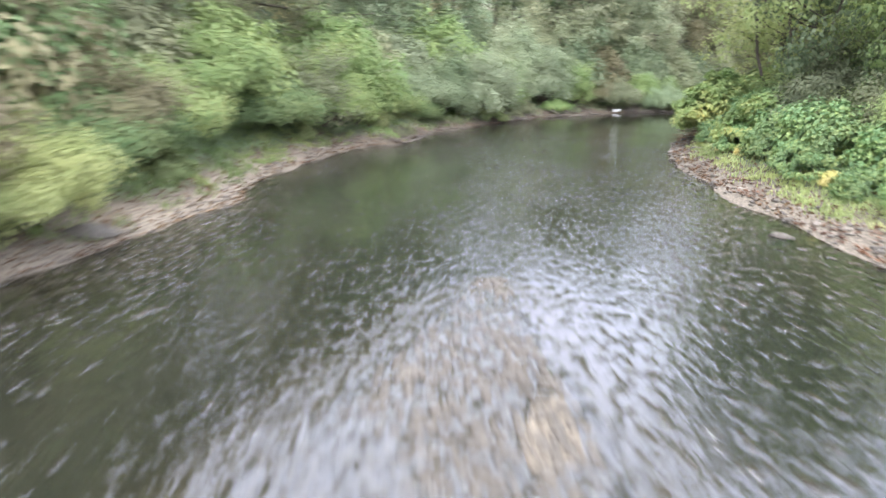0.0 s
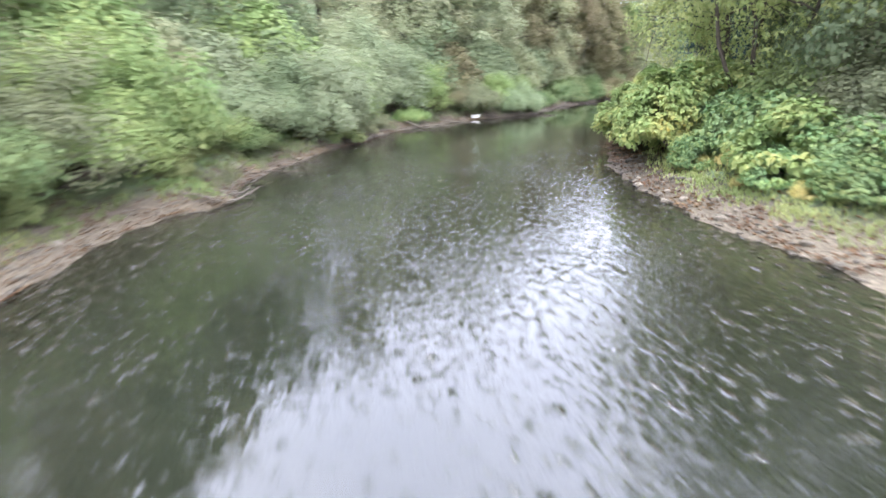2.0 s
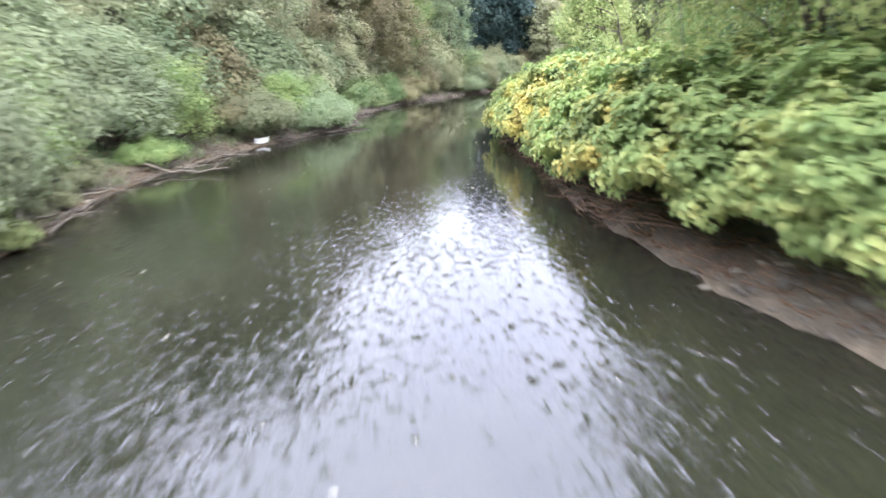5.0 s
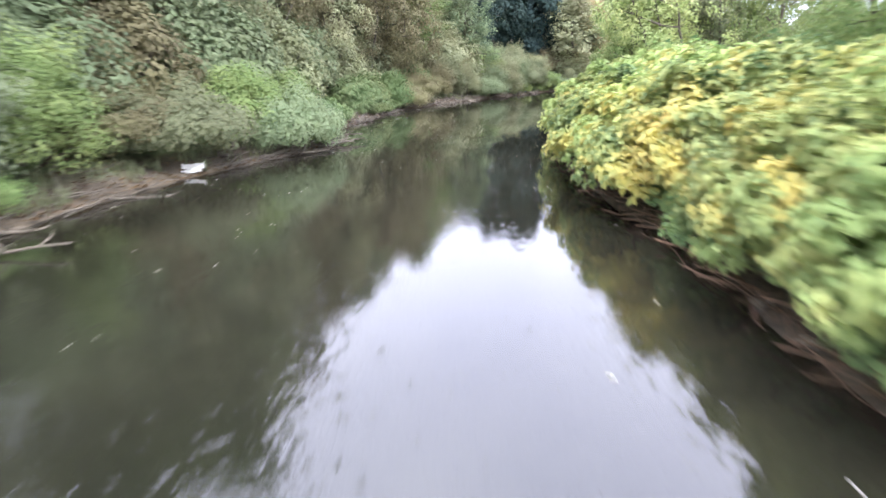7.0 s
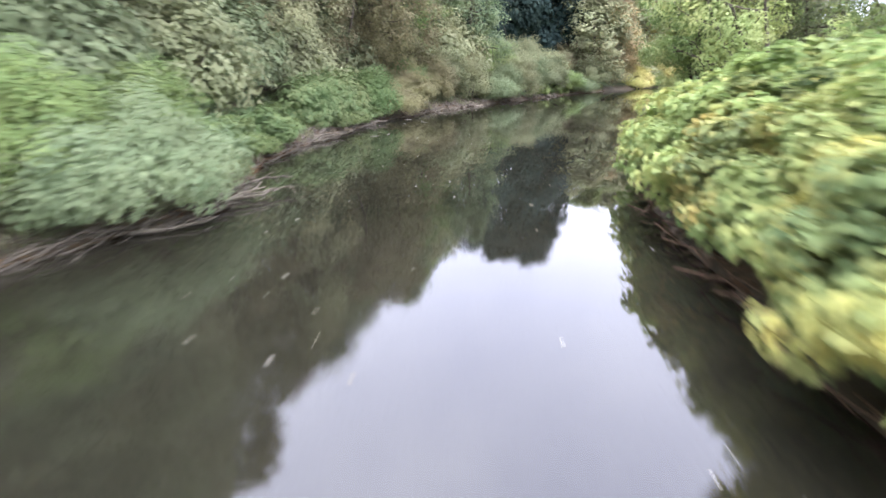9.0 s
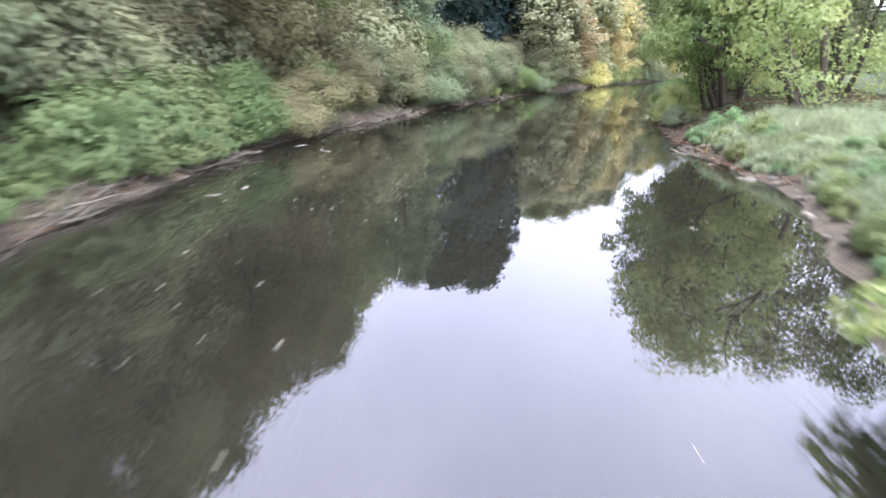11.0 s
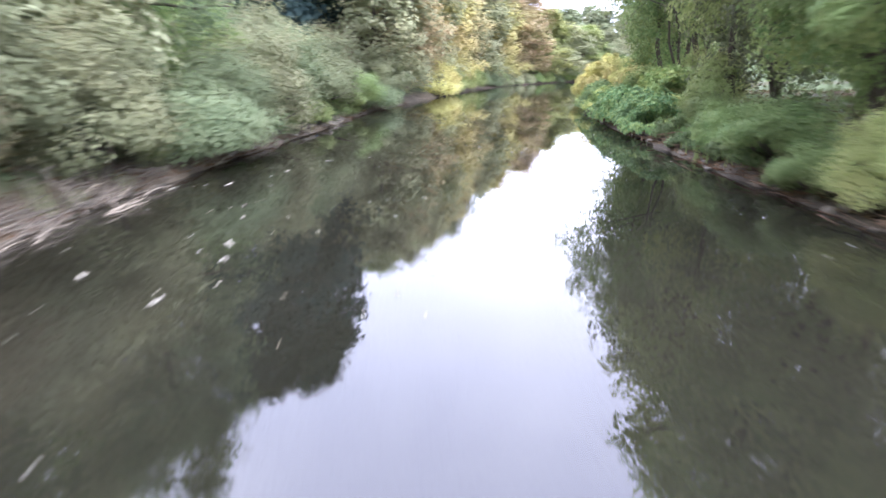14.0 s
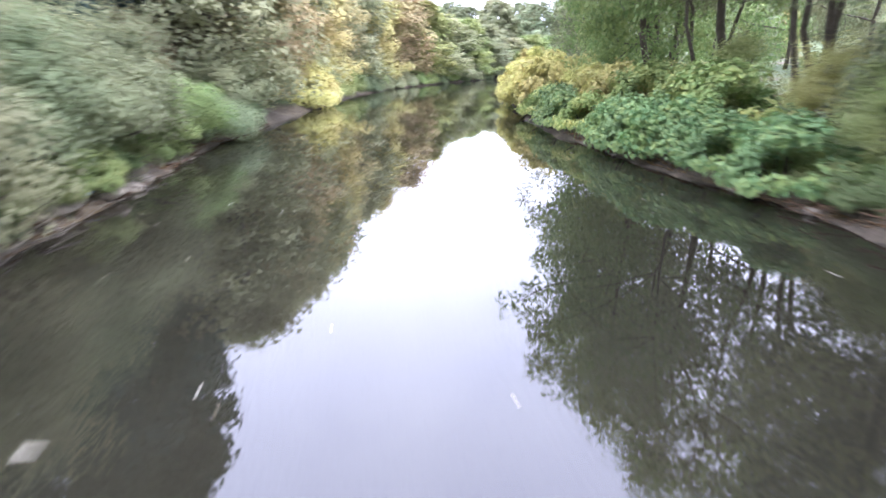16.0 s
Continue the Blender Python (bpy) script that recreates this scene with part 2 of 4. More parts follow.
    l.new(mixed(part_sand.outputs[0], bedded, sand.outputs["Color"]), p.inputs["Base Color"])
    bm = n.new("ShaderNodeBump")
    bm.inputs["Strength"].default_value, bm.inputs["Distance"].default_value = 0.6, 0.06
    l.new(fine.outputs["Fac"], bm.inputs["Height"])
    l.new(bm.outputs["Normal"], p.inputs["Normal"])
    p.inputs["Roughness"].default_value = 0.9
    l.new(p.outputs[0], out.inputs["Surface"])
    return m


def water_material():
    """River water: a glossy skin over murky olive water through which the shallows show; choppy upstream, calm downstream."""
    m, n, l = shader("river_water")
    out = n.new("ShaderNodeOutputMaterial")
    coord, mp = n.new("ShaderNodeTexCoord"), n.new("ShaderNodeMapping")
    l.new(coord.outputs["Object"], mp.inputs["Vector"])
    sep = n.new("ShaderNodeSeparateXYZ")
    l.new(coord.outputs["Object"], sep.inputs[0])

    def math_node(op, a, b, c=None):
        k = n.new("ShaderNodeMath")
        k.operation = op
        for i, v in enumerate((a, b, c)):
            if v is None:
                continue
            if isinstance(v, (int, float)):
                k.inputs[i].default_value = v
            else:
                l.new(v, k.inputs[i])
        return k.outputs[0]

    def noise_of(scale, detail, distort=0.0):
        t = n.new("ShaderNodeTexNoise")
        t.inputs["Scale"].default_value, t.inputs["Detail"].default_value, t.inputs["Distortion"].default_value = scale, detail, distort
        l.new(mp.outputs["Vector"], t.inputs["Vector"])
        return t.outputs["Fac"]

    along = math_node("ADD", sep.outputs["X"], sep.outputs["Y"])
    chop = n.new("ShaderNodeFloatCurve")
    pts = chop.mapping.curves[0].points
    for x, y in ((0.045, 0.8), (0.085, 0.6), (0.17, 0.55), (0.27, 0.4), (0.35, 0.16), (0.5, 0.02)):
        pts.new(x, y)
    pts[0].location, pts[-1].location = (0.0, 1.0), (1.0, 0.02)
    chop.mapping.update()
    l.new(math_node("DIVIDE", along, 100.0), chop.inputs["Value"])
    patch = math_node("MAXIMUM", math_node("MULTIPLY_ADD", noise_of(0.45, 3), 3.0, -0.75), 0.4)
    # slack water in the lee of the shoal
    off = math_node("MULTIPLY_ADD", sep.outputs["Y"], -0.12, math_node("ADD", sep.outputs["X"], 2.3))
    slack = math_node("MAXIMUM", math_node("MULTIPLY_ADD", math_node("MULTIPLY", off, off), -0.32, 1.0), 0.0)
    ends = math_node("MINIMUM", math_node("MAXIMUM", math_node("MULTIPLY_ADD", sep.outputs["Y"], -0.2, 3.4), 0.0), 1.0)
    calm = math_node("MULTIPLY_ADD", math_node("MULTIPLY", slack, ends), -0.72, 1.0)
    amp = math_node("MULTIPLY", math_node("MULTIPLY", chop.outputs["Value"], patch), calm)
    waves = math_node("ADD", math_node("MULTIPLY", noise_of(5.2, 2, 0.6), 0.0105), math_node("MULTIPLY", noise_of(16.0, 2, 0.4), 0.0088))
    peaks = math_node("MULTIPLY", math_node("POWER", noise_of(9.0, 1, 0.3), 8.0), 0.85)
    waves = math_node("ADD", waves, math_node("MULTIPLY", peaks, chop.outputs["Value"]))
    bm = n.new("ShaderNodeBump")
    bm.inputs["Strength"].default_value, bm.inputs["Distance"].default_value = 1.0, 1.0
    l.new(math_node("MULTIPLY", waves, amp), bm.inputs["Height"])
    fres = n.new("ShaderNodeFresnel")
    fres.inputs["IOR"].default_value = 1.7
    l.new(bm.outputs["Normal"], fres.inputs["Normal"])
    gloss = n.new("ShaderNodeBsdfGlossy")
    gloss.inputs["Roughness"].default_value = 0.015
    gloss.inputs["Color"].default_value = (1, 1, 1, 1)
    l.new(bm.outputs["Normal"], gloss.inputs["Normal"])
    clear, murk, body, skin = n.new("ShaderNodeBsdfTransparent"), n.new("ShaderNodeBsdfDiffuse"), n.new("ShaderNodeMixShader"), n.new("ShaderNodeMixShader")
    clear.inputs["Color"].default_value = (0.72, 0.72, 0.62, 1)
    green, brown, tint = ramp_node(n, [(0.3, (0.012, 0.0165, 0.0125)), (0.7, (0.023, 0.028, 0.0205))]), ramp_node(n, [(0.3, (0.012, 0.012, 0.0086)), (0.7, (0.0228, 0.0213, 0.0157))]), n.new("ShaderNodeMix")
    tint.data_type = "RGBA"
    for side, stain in (("A", green), ("B", brown)):
        l.new(noise_of(0.25, 2), stain.inputs["Fac"])
        l.new(stain.outputs["Color"], tint.inputs[side])
    turbid = n.new("ShaderNodeMapRange")
    turbid.inputs["From Min"].default_value, turbid.inputs["From Max"].default_value = 8.0, 36.0
    l.new(along, turbid.inputs["Value"])
    l.new(turbid.outputs["Result"], tint.inputs["Factor"])
    l.new(tint.outputs["Result"], murk.inputs["Color"])
    l.new(math_node("MULTIPLY_ADD", chop.outputs["Value"], -0.4, 0.7), body.inputs["Fac"])
    l.new(clear.outputs[0], body.inputs[1])
    l.new(murk.outputs[0], body.inputs[2])
    l.new(fres.outputs[0], skin.inputs["Fac"])
    l.new(body.outputs[0], skin.inputs[1])
    l.new(gloss.outputs[0], skin.inputs[2])
    l.new(skin.outputs[0], out.inputs["Surface"])
    return m


GROUND, WATER = ground_material(), water_material()

# ---- the river's banks, as waterlines in plan ----
LEFT = [(-5, -60), (-5, -10), (-4.9, 0), (-4.6, 5), (-4.1, 6.2), (-3.9, 7.4), (-3.4, 8.9), (-3.7, 9.8), (-3.7, 11.7), (-3.25, 13.8), (-3.0, 15.2), (-2.3, 16.6), (-1.35, 17.1), (-1.15, 19.4), (0.3, 22.3), (1.4, 24.6), (2.6, 25.6), (3.6, 28), (5.4, 30.2), (8.5, 32.7), (11.5, 34.2),
        (14.2, 35.2), (16.4, 38.7), (19.5, 41.5), (24.2, 45), (28.6, 47), (32.7, 48.5), (38, 49.9), (42.1, 50.8), (47, 52.3), (52, 52.9), (58.5, 53.5),
        (66, 54.3), (74.5, 53.7), (82, 51), (89, 46.8), (97, 39), (104, 25), (108, 0), (110, -40)]
RIGHT = [(4.8, -60), (4.8, 5.9), (4.9, 9.5), (5.4, 13.5), (6.2, 16), (7.6, 18.8), (9.1, 21), (10.6, 22.6), (12.2, 24.3), (14.2, 26.8), (16.2, 28.8),
         (18.5, 30.8), (21, 32.5), (24.5, 33.4), (27.2, 34.5), (29.4, 36.4), (31.9, 38), (35.3, 39.6), (37.5, 40.6), (41, 41.8), (44.7, 43.1), (49, 44.3),
         (55.8, 45.2), (63.7, 45.3), (72, 43.5), (80, 40), (88, 33), (93, 22), (97, 0), (99, -40)]


class Bank:
    """A waterline with its length, and the side of it that is dry."""

    def __init__(self, points, side):
        self.p = np.array(points, float)
        self.side = side
        step = np.linalg.norm(np.diff(self.p, axis=0), axis=1)
        self.s = np.concatenate([[0], np.cumsum(step)])

    def at(self, s, d):
        """The place s metres along the line and d metres inland."""
        i = int(np.clip(np.searchsorted(self.s, s) - 1, 0, len(self.p) - 2))
        a, b = self.p[i], self.p[i + 1]
        u = (s - self.s[i]) / (self.s[i + 1] - self.s[i])
        way = (b - a) / np.linalg.norm(b - a)
        return a + (b - a) * u + np.array([-way[1], way[0]]) * self.side * d

    def facing(self, s):
        """The compass turn, in degrees, that looks from the bank to the water."""
        a, b = self.at(s, 1.0), self.at(s, 0.0)
        return math.degrees(math.atan2(b[1] - a[1], b[0] - a[0]))

    def near(self, x, y):
        """How far along the line lies nearest to a place."""
        best = min(((np.hypot(*(self.at(s, 0) - (x, y)))), s) for s in np.arange(self.s[0], self.s[-1], 0.5))
        return best[1]

    def distance(self, x, y):
        out = np.full(x.shape, 1e9)
        for a, b in zip(self.p[:-1], self.p[1:]):
            v = b - a
            u = np.clip(((x - a[0]) * v[0] + (y - a[1]) * v[1]) / (v @ v), 0, 1)
            out = np.minimum(out, np.hypot(x - a[0] - u * v[0], y - a[1] - u * v[1]))
        return out


left, right = Bank(LEFT, 1), Bank(RIGHT, -1)
OUTLINE = np.array(LEFT + RIGHT[::-1], float)


def in_river(x, y):
    inside = np.zeros(x.shape, bool)
    for (ax, ay), (bx, by) in zip(OUTLINE, np.roll(OUTLINE, -1, axis=0)):
        cross = (ay > y) != (by > y)
        with np.errstate(divide="ignore", invalid="ignore"):
            inside ^= cross & (x < (bx - ax) * (y - ay) / (by - ay) + ax)
    return inside


def rough_of(x, y):
    """Smooth unevenness of the ground, about -1 to 1."""
    return (np.sin(x * 1.9 + 1.3 * np.sin(y * 1.1)) + np.sin(y * 2.3 + 1.7 * np.sin(x * 0.8)) + np.sin(x * 4.7 + y * 3.1) * 0.5) / 2.5


def height(x, y):
    x, y = np.atleast_1d(np.asarray(x, float)), np.atleast_1d(np.asarray(y, float))
    dl, dr, wet = left.distance(x, y), right.distance(x, y), in_river(x, y)
    wob = rough_of(x, y)
    # left: a low shelf, then a steep wooded slope
    el = np.maximum(dl + 0.22 * wob, 0)
    hl = 0.32 * np.minimum(el / 0.9, 1) + 0.5 * np.clip(el - 1.0, 0, 1.2) * 0.6 + (0.58 * np.clip(el - 2.0, 0, 16) + 0.1 * np.clip(el - 18, 0, 90)) * (1 - 0.85 * np.clip((x - 72) / 12, 0, 1)) + 0.12 * wob * np.minimum(el, 1)
    # right: a stony edge, then a flat meadow
    er = np.maximum(dr + 0.18 * wob, 0)
    hr = 0.16 * np.minimum(er / 0.5, 1) + 0.45 * np.clip((er - 0.5) / 1.4, 0, 1) + 0.05 * np.clip(er - 2, 0, 20) + 0.16 * np.clip((er - 0.2) / 0.25, 0, 1) * np.clip((x - 7) / 2, 0, 1) * np.clip((21 - x) / 2, 0, 1) + 0.06 * wob * np.minimum(er, 1)
    dry = np.where(dl < dr, hl, hr)
    far = np.hypot(x - 30, y - 30)
    dry = dry + 0.06 * np.clip(far - 95, 0, 260) + 1.2 * np.sin(x / 37) * np.clip((far - 90) / 60, 0, 1)
    edge = np.minimum(dl, dr)
    bed = -np.minimum(0.05 + np.where(dl < dr, 0.3, 0.13) * edge, 0.8) + 0.04 * wob
    # a gravel shoal just awash, a wedge that narrows downstream
    mid, half = 0.45 - 0.17 * (5.7 - y), np.clip((5.9 - y) * 0.33, 0.02, 1.7)
    bar = -0.006 - 0.22 * np.maximum(np.abs(x - mid) - half * 0.75, 0) - 0.3 * np.maximum(y - 5.4, 0) + 0.016 * wob
    bed = np.maximum(np.minimum(bed, -0.04), np.minimum(bar, 0.015))
    return np.where(wet, bed, np.maximum(dry, 0.02))


def ground_at(x, y):
    return float(height(x, y)[0])


# ---- ground and water ----
def build_ground():
    xs = np.concatenate([[-1500, -700, -350, -200, -120, -80, -50, -34, -22, -14], np.arange(-9, 62, 0.36), np.arange(62, 112, 0.9), [114, 118, 124, 132, 145, 165, 200, 260, 380, 700, 1500]])
    ys = np.concatenate([[-1500, -700, -350, -200, -120, -80, -50, -30, -18, -10, -6], np.arange(-4, 62, 0.36), [63, 65, 68, 72, 78, 86, 98, 115, 140, 180, 240, 350, 700, 1500]])
    gx, gy = np.meshgrid(xs, ys)
    gz = height(gx.ravel(), gy.ravel())
    v = np.stack([gx.ravel(), gy.ravel(), gz], 1)
    w, h = len(xs), len(ys)
    i = (np.arange(h - 1)[:, None] * w + np.arange(w - 1)[None, :]).ravel()
    f = np.stack([i, i + 1, i + w + 1, i + w], 1)
    me = bpy.data.meshes.new("ground")
    me.from_pydata(v.tolist(), [], f.tolist())
    me.polygons.foreach_set("use_smooth", np.ones(len(f), bool))
    me.materials.append(GROUND)
    tagged(new("ground", me), "muddy river banks with gravel edge, leaf litter and rough grass", "ground", kind="structure")


def build_water():
    me = bpy.data.meshes.new("water")
    # a sheet wide enough to run under both banks
    me.from_pydata([(-12, -60, 0), (112, -60, 0), (112, 60, 0), (-12, 60, 0)], [], [(0, 1, 2, 3)])
    me.materials.append(WATER)
    tagged(new("water", me), "murky olive river, rippled upstream and mirror-calm further down", "river", kind="structure")


build_ground()
build_water()


# ---- builders ----
def mesh_of(name, verts, faces, smooth=False):
    me = bpy.data.meshes.new(name)
    me.from_pydata(verts, [], faces)
    if smooth:
        me.polygons.foreach_set("use_smooth", np.ones(len(faces), bool))
    return me


def unit(a):
    return a / np.maximum(np.linalg.norm(a, axis=-1, keepdims=True), 1e-9)


def leaf_mesh(name, rng, centres, radii, per, length, width, squash=0.8, up=0.55, droop=0.25, middle=None, broad=False, more=None):
    """Leaves on the skins of many small clumps, each leaf a folded blade facing outwards and up."""
    c = np.repeat(centres, per, axis=0)
    r = np.repeat(radii, per)[:, None]
    size = np.full((len(c), 2), (length, width))
    if more:
        c, r = np.concatenate([c, np.repeat(more[0], more[2], axis=0)]), np.concatenate([r, np.repeat(more[1], more[2])[:, None]])
        size = np.concatenate([size, np.full((len(more[0]) * more[2], 2), more[3:])])
    k = len(c)
    out = unit(rng.normal(size=(k, 3)))
    pos = c + out * r * rng.uniform(0.55, 1.05, (k, 1)) * np.array([1, 1, squash])
    mid = centres.mean(axis=0) if middle is None else middle
    away = unit(c - mid)
    nrm = unit(out * 0.75 + away * 0.55 + np.array([0, 0, up]) + rng.normal(size=(k, 3)) * 0.27)
    way = rng.normal(size=(k, 3)) + away * 0.7 - np.array([0, 0, droop * 2])
    way = unit(way - nrm * np.sum(way * nrm, axis=1, keepdims=True))
    side = np.cross(nrm, way)
    vary = rng.uniform(0.6, 1.25, (k, 1))
    ln, wd = size[:, :1] * vary, size[:, 1:] * vary
    fold = nrm * wd * 0.22
    if broad:
        pts = [pos, pos + way * ln * 0.36 + side * wd * 0.5 + fold, pos + way * ln - nrm * ln * 0.12, pos + way * ln * 0.36 - side * wd * 0.5 + fold]
        faces = [(0, 1, 2), (0, 2, 3)]
    else:
        skew = rng.uniform(-0.3, 0.3, (k, 1)) * ln
        pts = [pos + side * wd * 0.5, pos + way * ln, pos - side * wd * 0.5 + way * skew]
        faces = [(0, 1, 2)]
    m = len(pts)
    v = np.stack(pts, 1).reshape(-1, 3)
    base = (np.arange(k) * m)[:, None, None]
    f = (base + np.array(faces)[None]).reshape(-1, len(faces[0]))
    return mesh_of(name, v.tolist(), f.tolist())


def tube(verts, faces, path, radii, sides=6):
    """Adds a tapered round branch along a path."""
    path = np.asarray(path, float)
    start = len(verts)
    for i, p in enumerate(path):
        t = unit(path[min(i + 1, len(path) - 1)] - path[max(i - 1, 0)])
        a = unit(np.cross(t, (0.31, 0.95, 0.05)))
        b = np.cross(t, a)
        for j in range(sides):
            w = 2 * math.pi * j / sides
            verts.append(tuple(p + (a * math.cos(w) + b * math.sin(w)) * radii[i]))
    for i in range(len(path) - 1):
        for j in range(sides):
            q, k = start + i * sides + j, start + i * sides + (j + 1) % sides
            faces.append((q, k, k + sides, q + sides))
    faces.append(tuple(start + j for j in range(sides))[::-1])
    faces.append(tuple(start + (len(path) - 1) * sides + j for j in range(sides)))


def bent(rng, a, b, steps, sag):
    """A crooked path from a to b."""
    a, b = np.asarray(a, float), np.asarray(b, float)
    u = np.linspace(0, 1, steps)[:, None]
    mid = rng.normal(size=3) * sag * np.linalg.norm(b - a)
    jit = rng.normal(size=(steps, 3)) * sag * 0.25 * np.linalg.norm(b - a)
    jit[0] = jit[-1] = 0
    return a + (b - a) * u + mid * (4 * u * (1 - u)) + jit


def branch_mesh(name, paths, sides=6):
    v, f = [], []
    for path, r0, r1 in paths:
        tube(v, f, path, np.linspace(r0, r1, len(path)), sides)
    return mesh_of(name, v, f, True)


def bush_kind(name, seed, wide, tall, clumps, per, length, width, low=0.0, droop=0.25, spike=0.0, broad=False, up=0.55, floor=0.12, stems=4, puff=1.0):
    """A shrub: several stems from one root, and clumps of leaves over a lumpy dome."""
    rng = np.random.default_rng(seed)
    lobes = unit(rng.normal(size=(6, 3)) * (1, 1, 0.5))
    d = unit(rng.normal(size=(clumps, 3)) + np.array([0, 0, 0.25]))
    d[:, 2] = np.abs(d[:, 2]) * (1 - low) - low * 0.0
    d[:, 0] = np.where(rng.uniform(size=clumps) < 0.62, np.abs(d[:, 0]), d[:, 0])
    lump = 0.72 + 0.34 * np.max(np.clip(d @ lobes.T, 0, 1) ** 4, axis=1) + rng.uniform(-0.1, 0.1, clumps)
    c = d * (lump * rng.uniform(0.55, 1.0, clumps) ** 0.45)[:, None] * np.array([wide, wide, tall])
    c[:, 2] = np.maximum(c[:, 2], floor * tall * rng.uniform(0.4, 1.6, clumps)) + spike * rng.uniform(0, 1, clumps) ** 3 * tall
    rad = rng.uniform(0.16, 0.30, clumps) * (wide + tall) * 0.5 * puff
    foliage = leaf_mesh(name + "_foliage", rng, c, rad, per, length, width, 0.75, up, droop, np.array([0, 0, tall * 0.25]), broad)
    made = []
    for i in rng.choice(clumps, min(stems, clumps), replace=False):
        root = np.array([*rng.normal(size=2) * 0.08 * wide, -0.25])
        made.append([(bent(rng, root, c[i] * 0.9, 5, 0.06), 0.022 * tall, 0.006 * tall)])
    return {"foliage": foliage, "stem": [branch_mesh(name + "_stem", s, 4) for s in made]}


def tree_kind(name, seed, tall, spread, bare, clumps, per, length, width, trunk_r, lean=0.0, forks=1, droop=0.25, narrow=0.0, arms=9, full=False):
    """A tree: tapered crooked trunk, limbs with twigs, and a crown of leaf clumps with gaps between them."""
    rng = np.random.default_rng(seed)
    u = rng.uniform(0, 1, clumps) ** 0.85
    z = tall * (bare + (1 - bare) * u)
    prof = np.sin(np.pi * np.clip((0.30 if full else 0.12) + (0.64 if full else 0.80) * u, 0, 1)) ** 0.7 * (1 - narrow * u)
    ang = np.where(rng.uniform(size=clumps) < 0.6, rng.uniform(-1.75, 1.75, clumps), rng.uniform(0, 2 * np.pi, clumps))
    lobe = 0.8 + 0.22 * np.sin(ang * 3 + z * 1.1 + seed) + rng.uniform(-0.15, 0.15, clumps)
    rr = spread * prof * lobe * rng.uniform(0.45 if full else 0.25, 1, clumps) ** 0.5
    tip = np.array([lean * tall, 0, 0])
    c = np.stack([rr * np.cos(ang), rr * np.sin(ang), z], 1) + tip * (z / tall)[:, None] ** 1.5
    rad = rng.uniform(0.11, 0.22, clumps) * spread * (1.3 if full else 1.1)
    mid = np.array([lean * tall * 0.4, 0, tall * (0.35 + bare * 0.3)])
    low = z < 3.1
    crown = leaf_mesh(name + "_crown", rng, c[low], rad[low], per, length, width, 0.88, 0.5, droop, mid, False, (c[~low], rad[~low], int(per / 1.8), length * 1.38, width * 1.4))
    trunks, tops = [], []
    for k in range(forks):
        a = 2 * np.pi * k / forks + rng.uniform(0, 1)
        root = np.array([np.cos(a), np.sin(a), 0]) * (0.0 if forks == 1 else trunk_r * 1.3) + (0, 0, -0.3)
        top = tip * 0.85 + np.array([np.cos(a) * spread * (0.35 if forks > 1 else 0.08), np.sin(a) * spread * (0.35 if forks > 1 else 0.08), tall * 0.86])
        tp = bent(rng, root, top, 9, 0.035)
        tops.append(tp)
        trunks.append((tp, trunk_r, trunk_r * 0.16))
    limbs = []
    order = np.argsort(-rr)
    for i in order[:: max(1, clumps // arms)][:arms]:
        tp = tops[i % forks]
        j = int(np.clip(np.searchsorted(tp[:, 2], c[i][2] * 0.72), 1, 7))
        main = bent(rng, tp[j], c[i], 6, 0.05)
        r0 = trunk_r * 0.42
        bits = [(main, r0, 0.012)]
        for q in (2, 3, 4):
            bits.append((bent(rng, main[q], main[q] + rng.normal(size=3) * spread * 0.22 + (0, 0, 0.1 * spread), 4, 0.08), r0 * 0.4, 0.006))
        limbs.append(bits)
    return {"crown": crown, "trunk": [branch_mesh(name + "_trunk", [t], 8) for t in trunks], "limb": [branch_mesh(name + "_limb", b, 5) for b in limbs]}


def place(kind, name, x, y, turn, scale, leaf, label, category, group="", sink=0.05, bark=None):
    """Stands a plant on the ground: an empty at its base with the parts under it."""
    thing = new(name)
    thing.empty_display_size = 0.3
    s = scale if isinstance(scale, tuple) else (scale, scale, scale)
    thing.matrix_world = Matrix.LocRotScale((x, y, ground_at(x, y) - sink), Euler((0, 0, radians(turn))), s)
    tagged(thing, label, category, group)
    for part_name, data in kind.items():
        for me in data if isinstance(data, list) else [data]:
            mat = leaf if part_name in ("foliage", "crown") else (bark or BARK)
            if not me.materials:
                me.materials.append(mat)
            ob = new(part_name, me)
            ob.parent = trunk if part_name == "limb" else thing
            ob.material_slots[0].link = "OBJECT"
            ob.material_slots[0].material = mat
            if part_name == "trunk":
                trunk = ob
            if part_name in ("foliage", "crown"):
                tagged(ob, kind="stuff")
    return thing


BUSH = [
    bush_kind("dome", 11, 1.5, 2.0, 92, 170, 0.072, 0.052, floor=0.24, stems=6),
    bush_kind("loose", 12, 1.5, 1.9, 84, 170, 0.075, 0.055, spike=0.3, floor=0.24, stems=6),
    bush_kind("spread", 13, 1.9, 1.5, 94, 170, 0.072, 0.052, droop=0.4, floor=0.2, stems=6),
    bush_kind("tall", 14, 1.4, 2.8, 96, 170, 0.075, 0.055, floor=0.2, stems=6),
    bush_kind("ragged", 15, 1.6, 2.3, 86, 170, 0.072, 0.052, spike=0.45, droop=0.35, floor=0.24, stems=6),
]
FAR_BUSH = [
    bush_kind("far_dome", 16, 1.5, 2.0, 70, 96, 0.105, 0.085, stems=3),
    bush_kind("far_loose", 17, 1.6, 2.2, 70, 98, 0.105, 0.083, spike=0.3, stems=3),
]
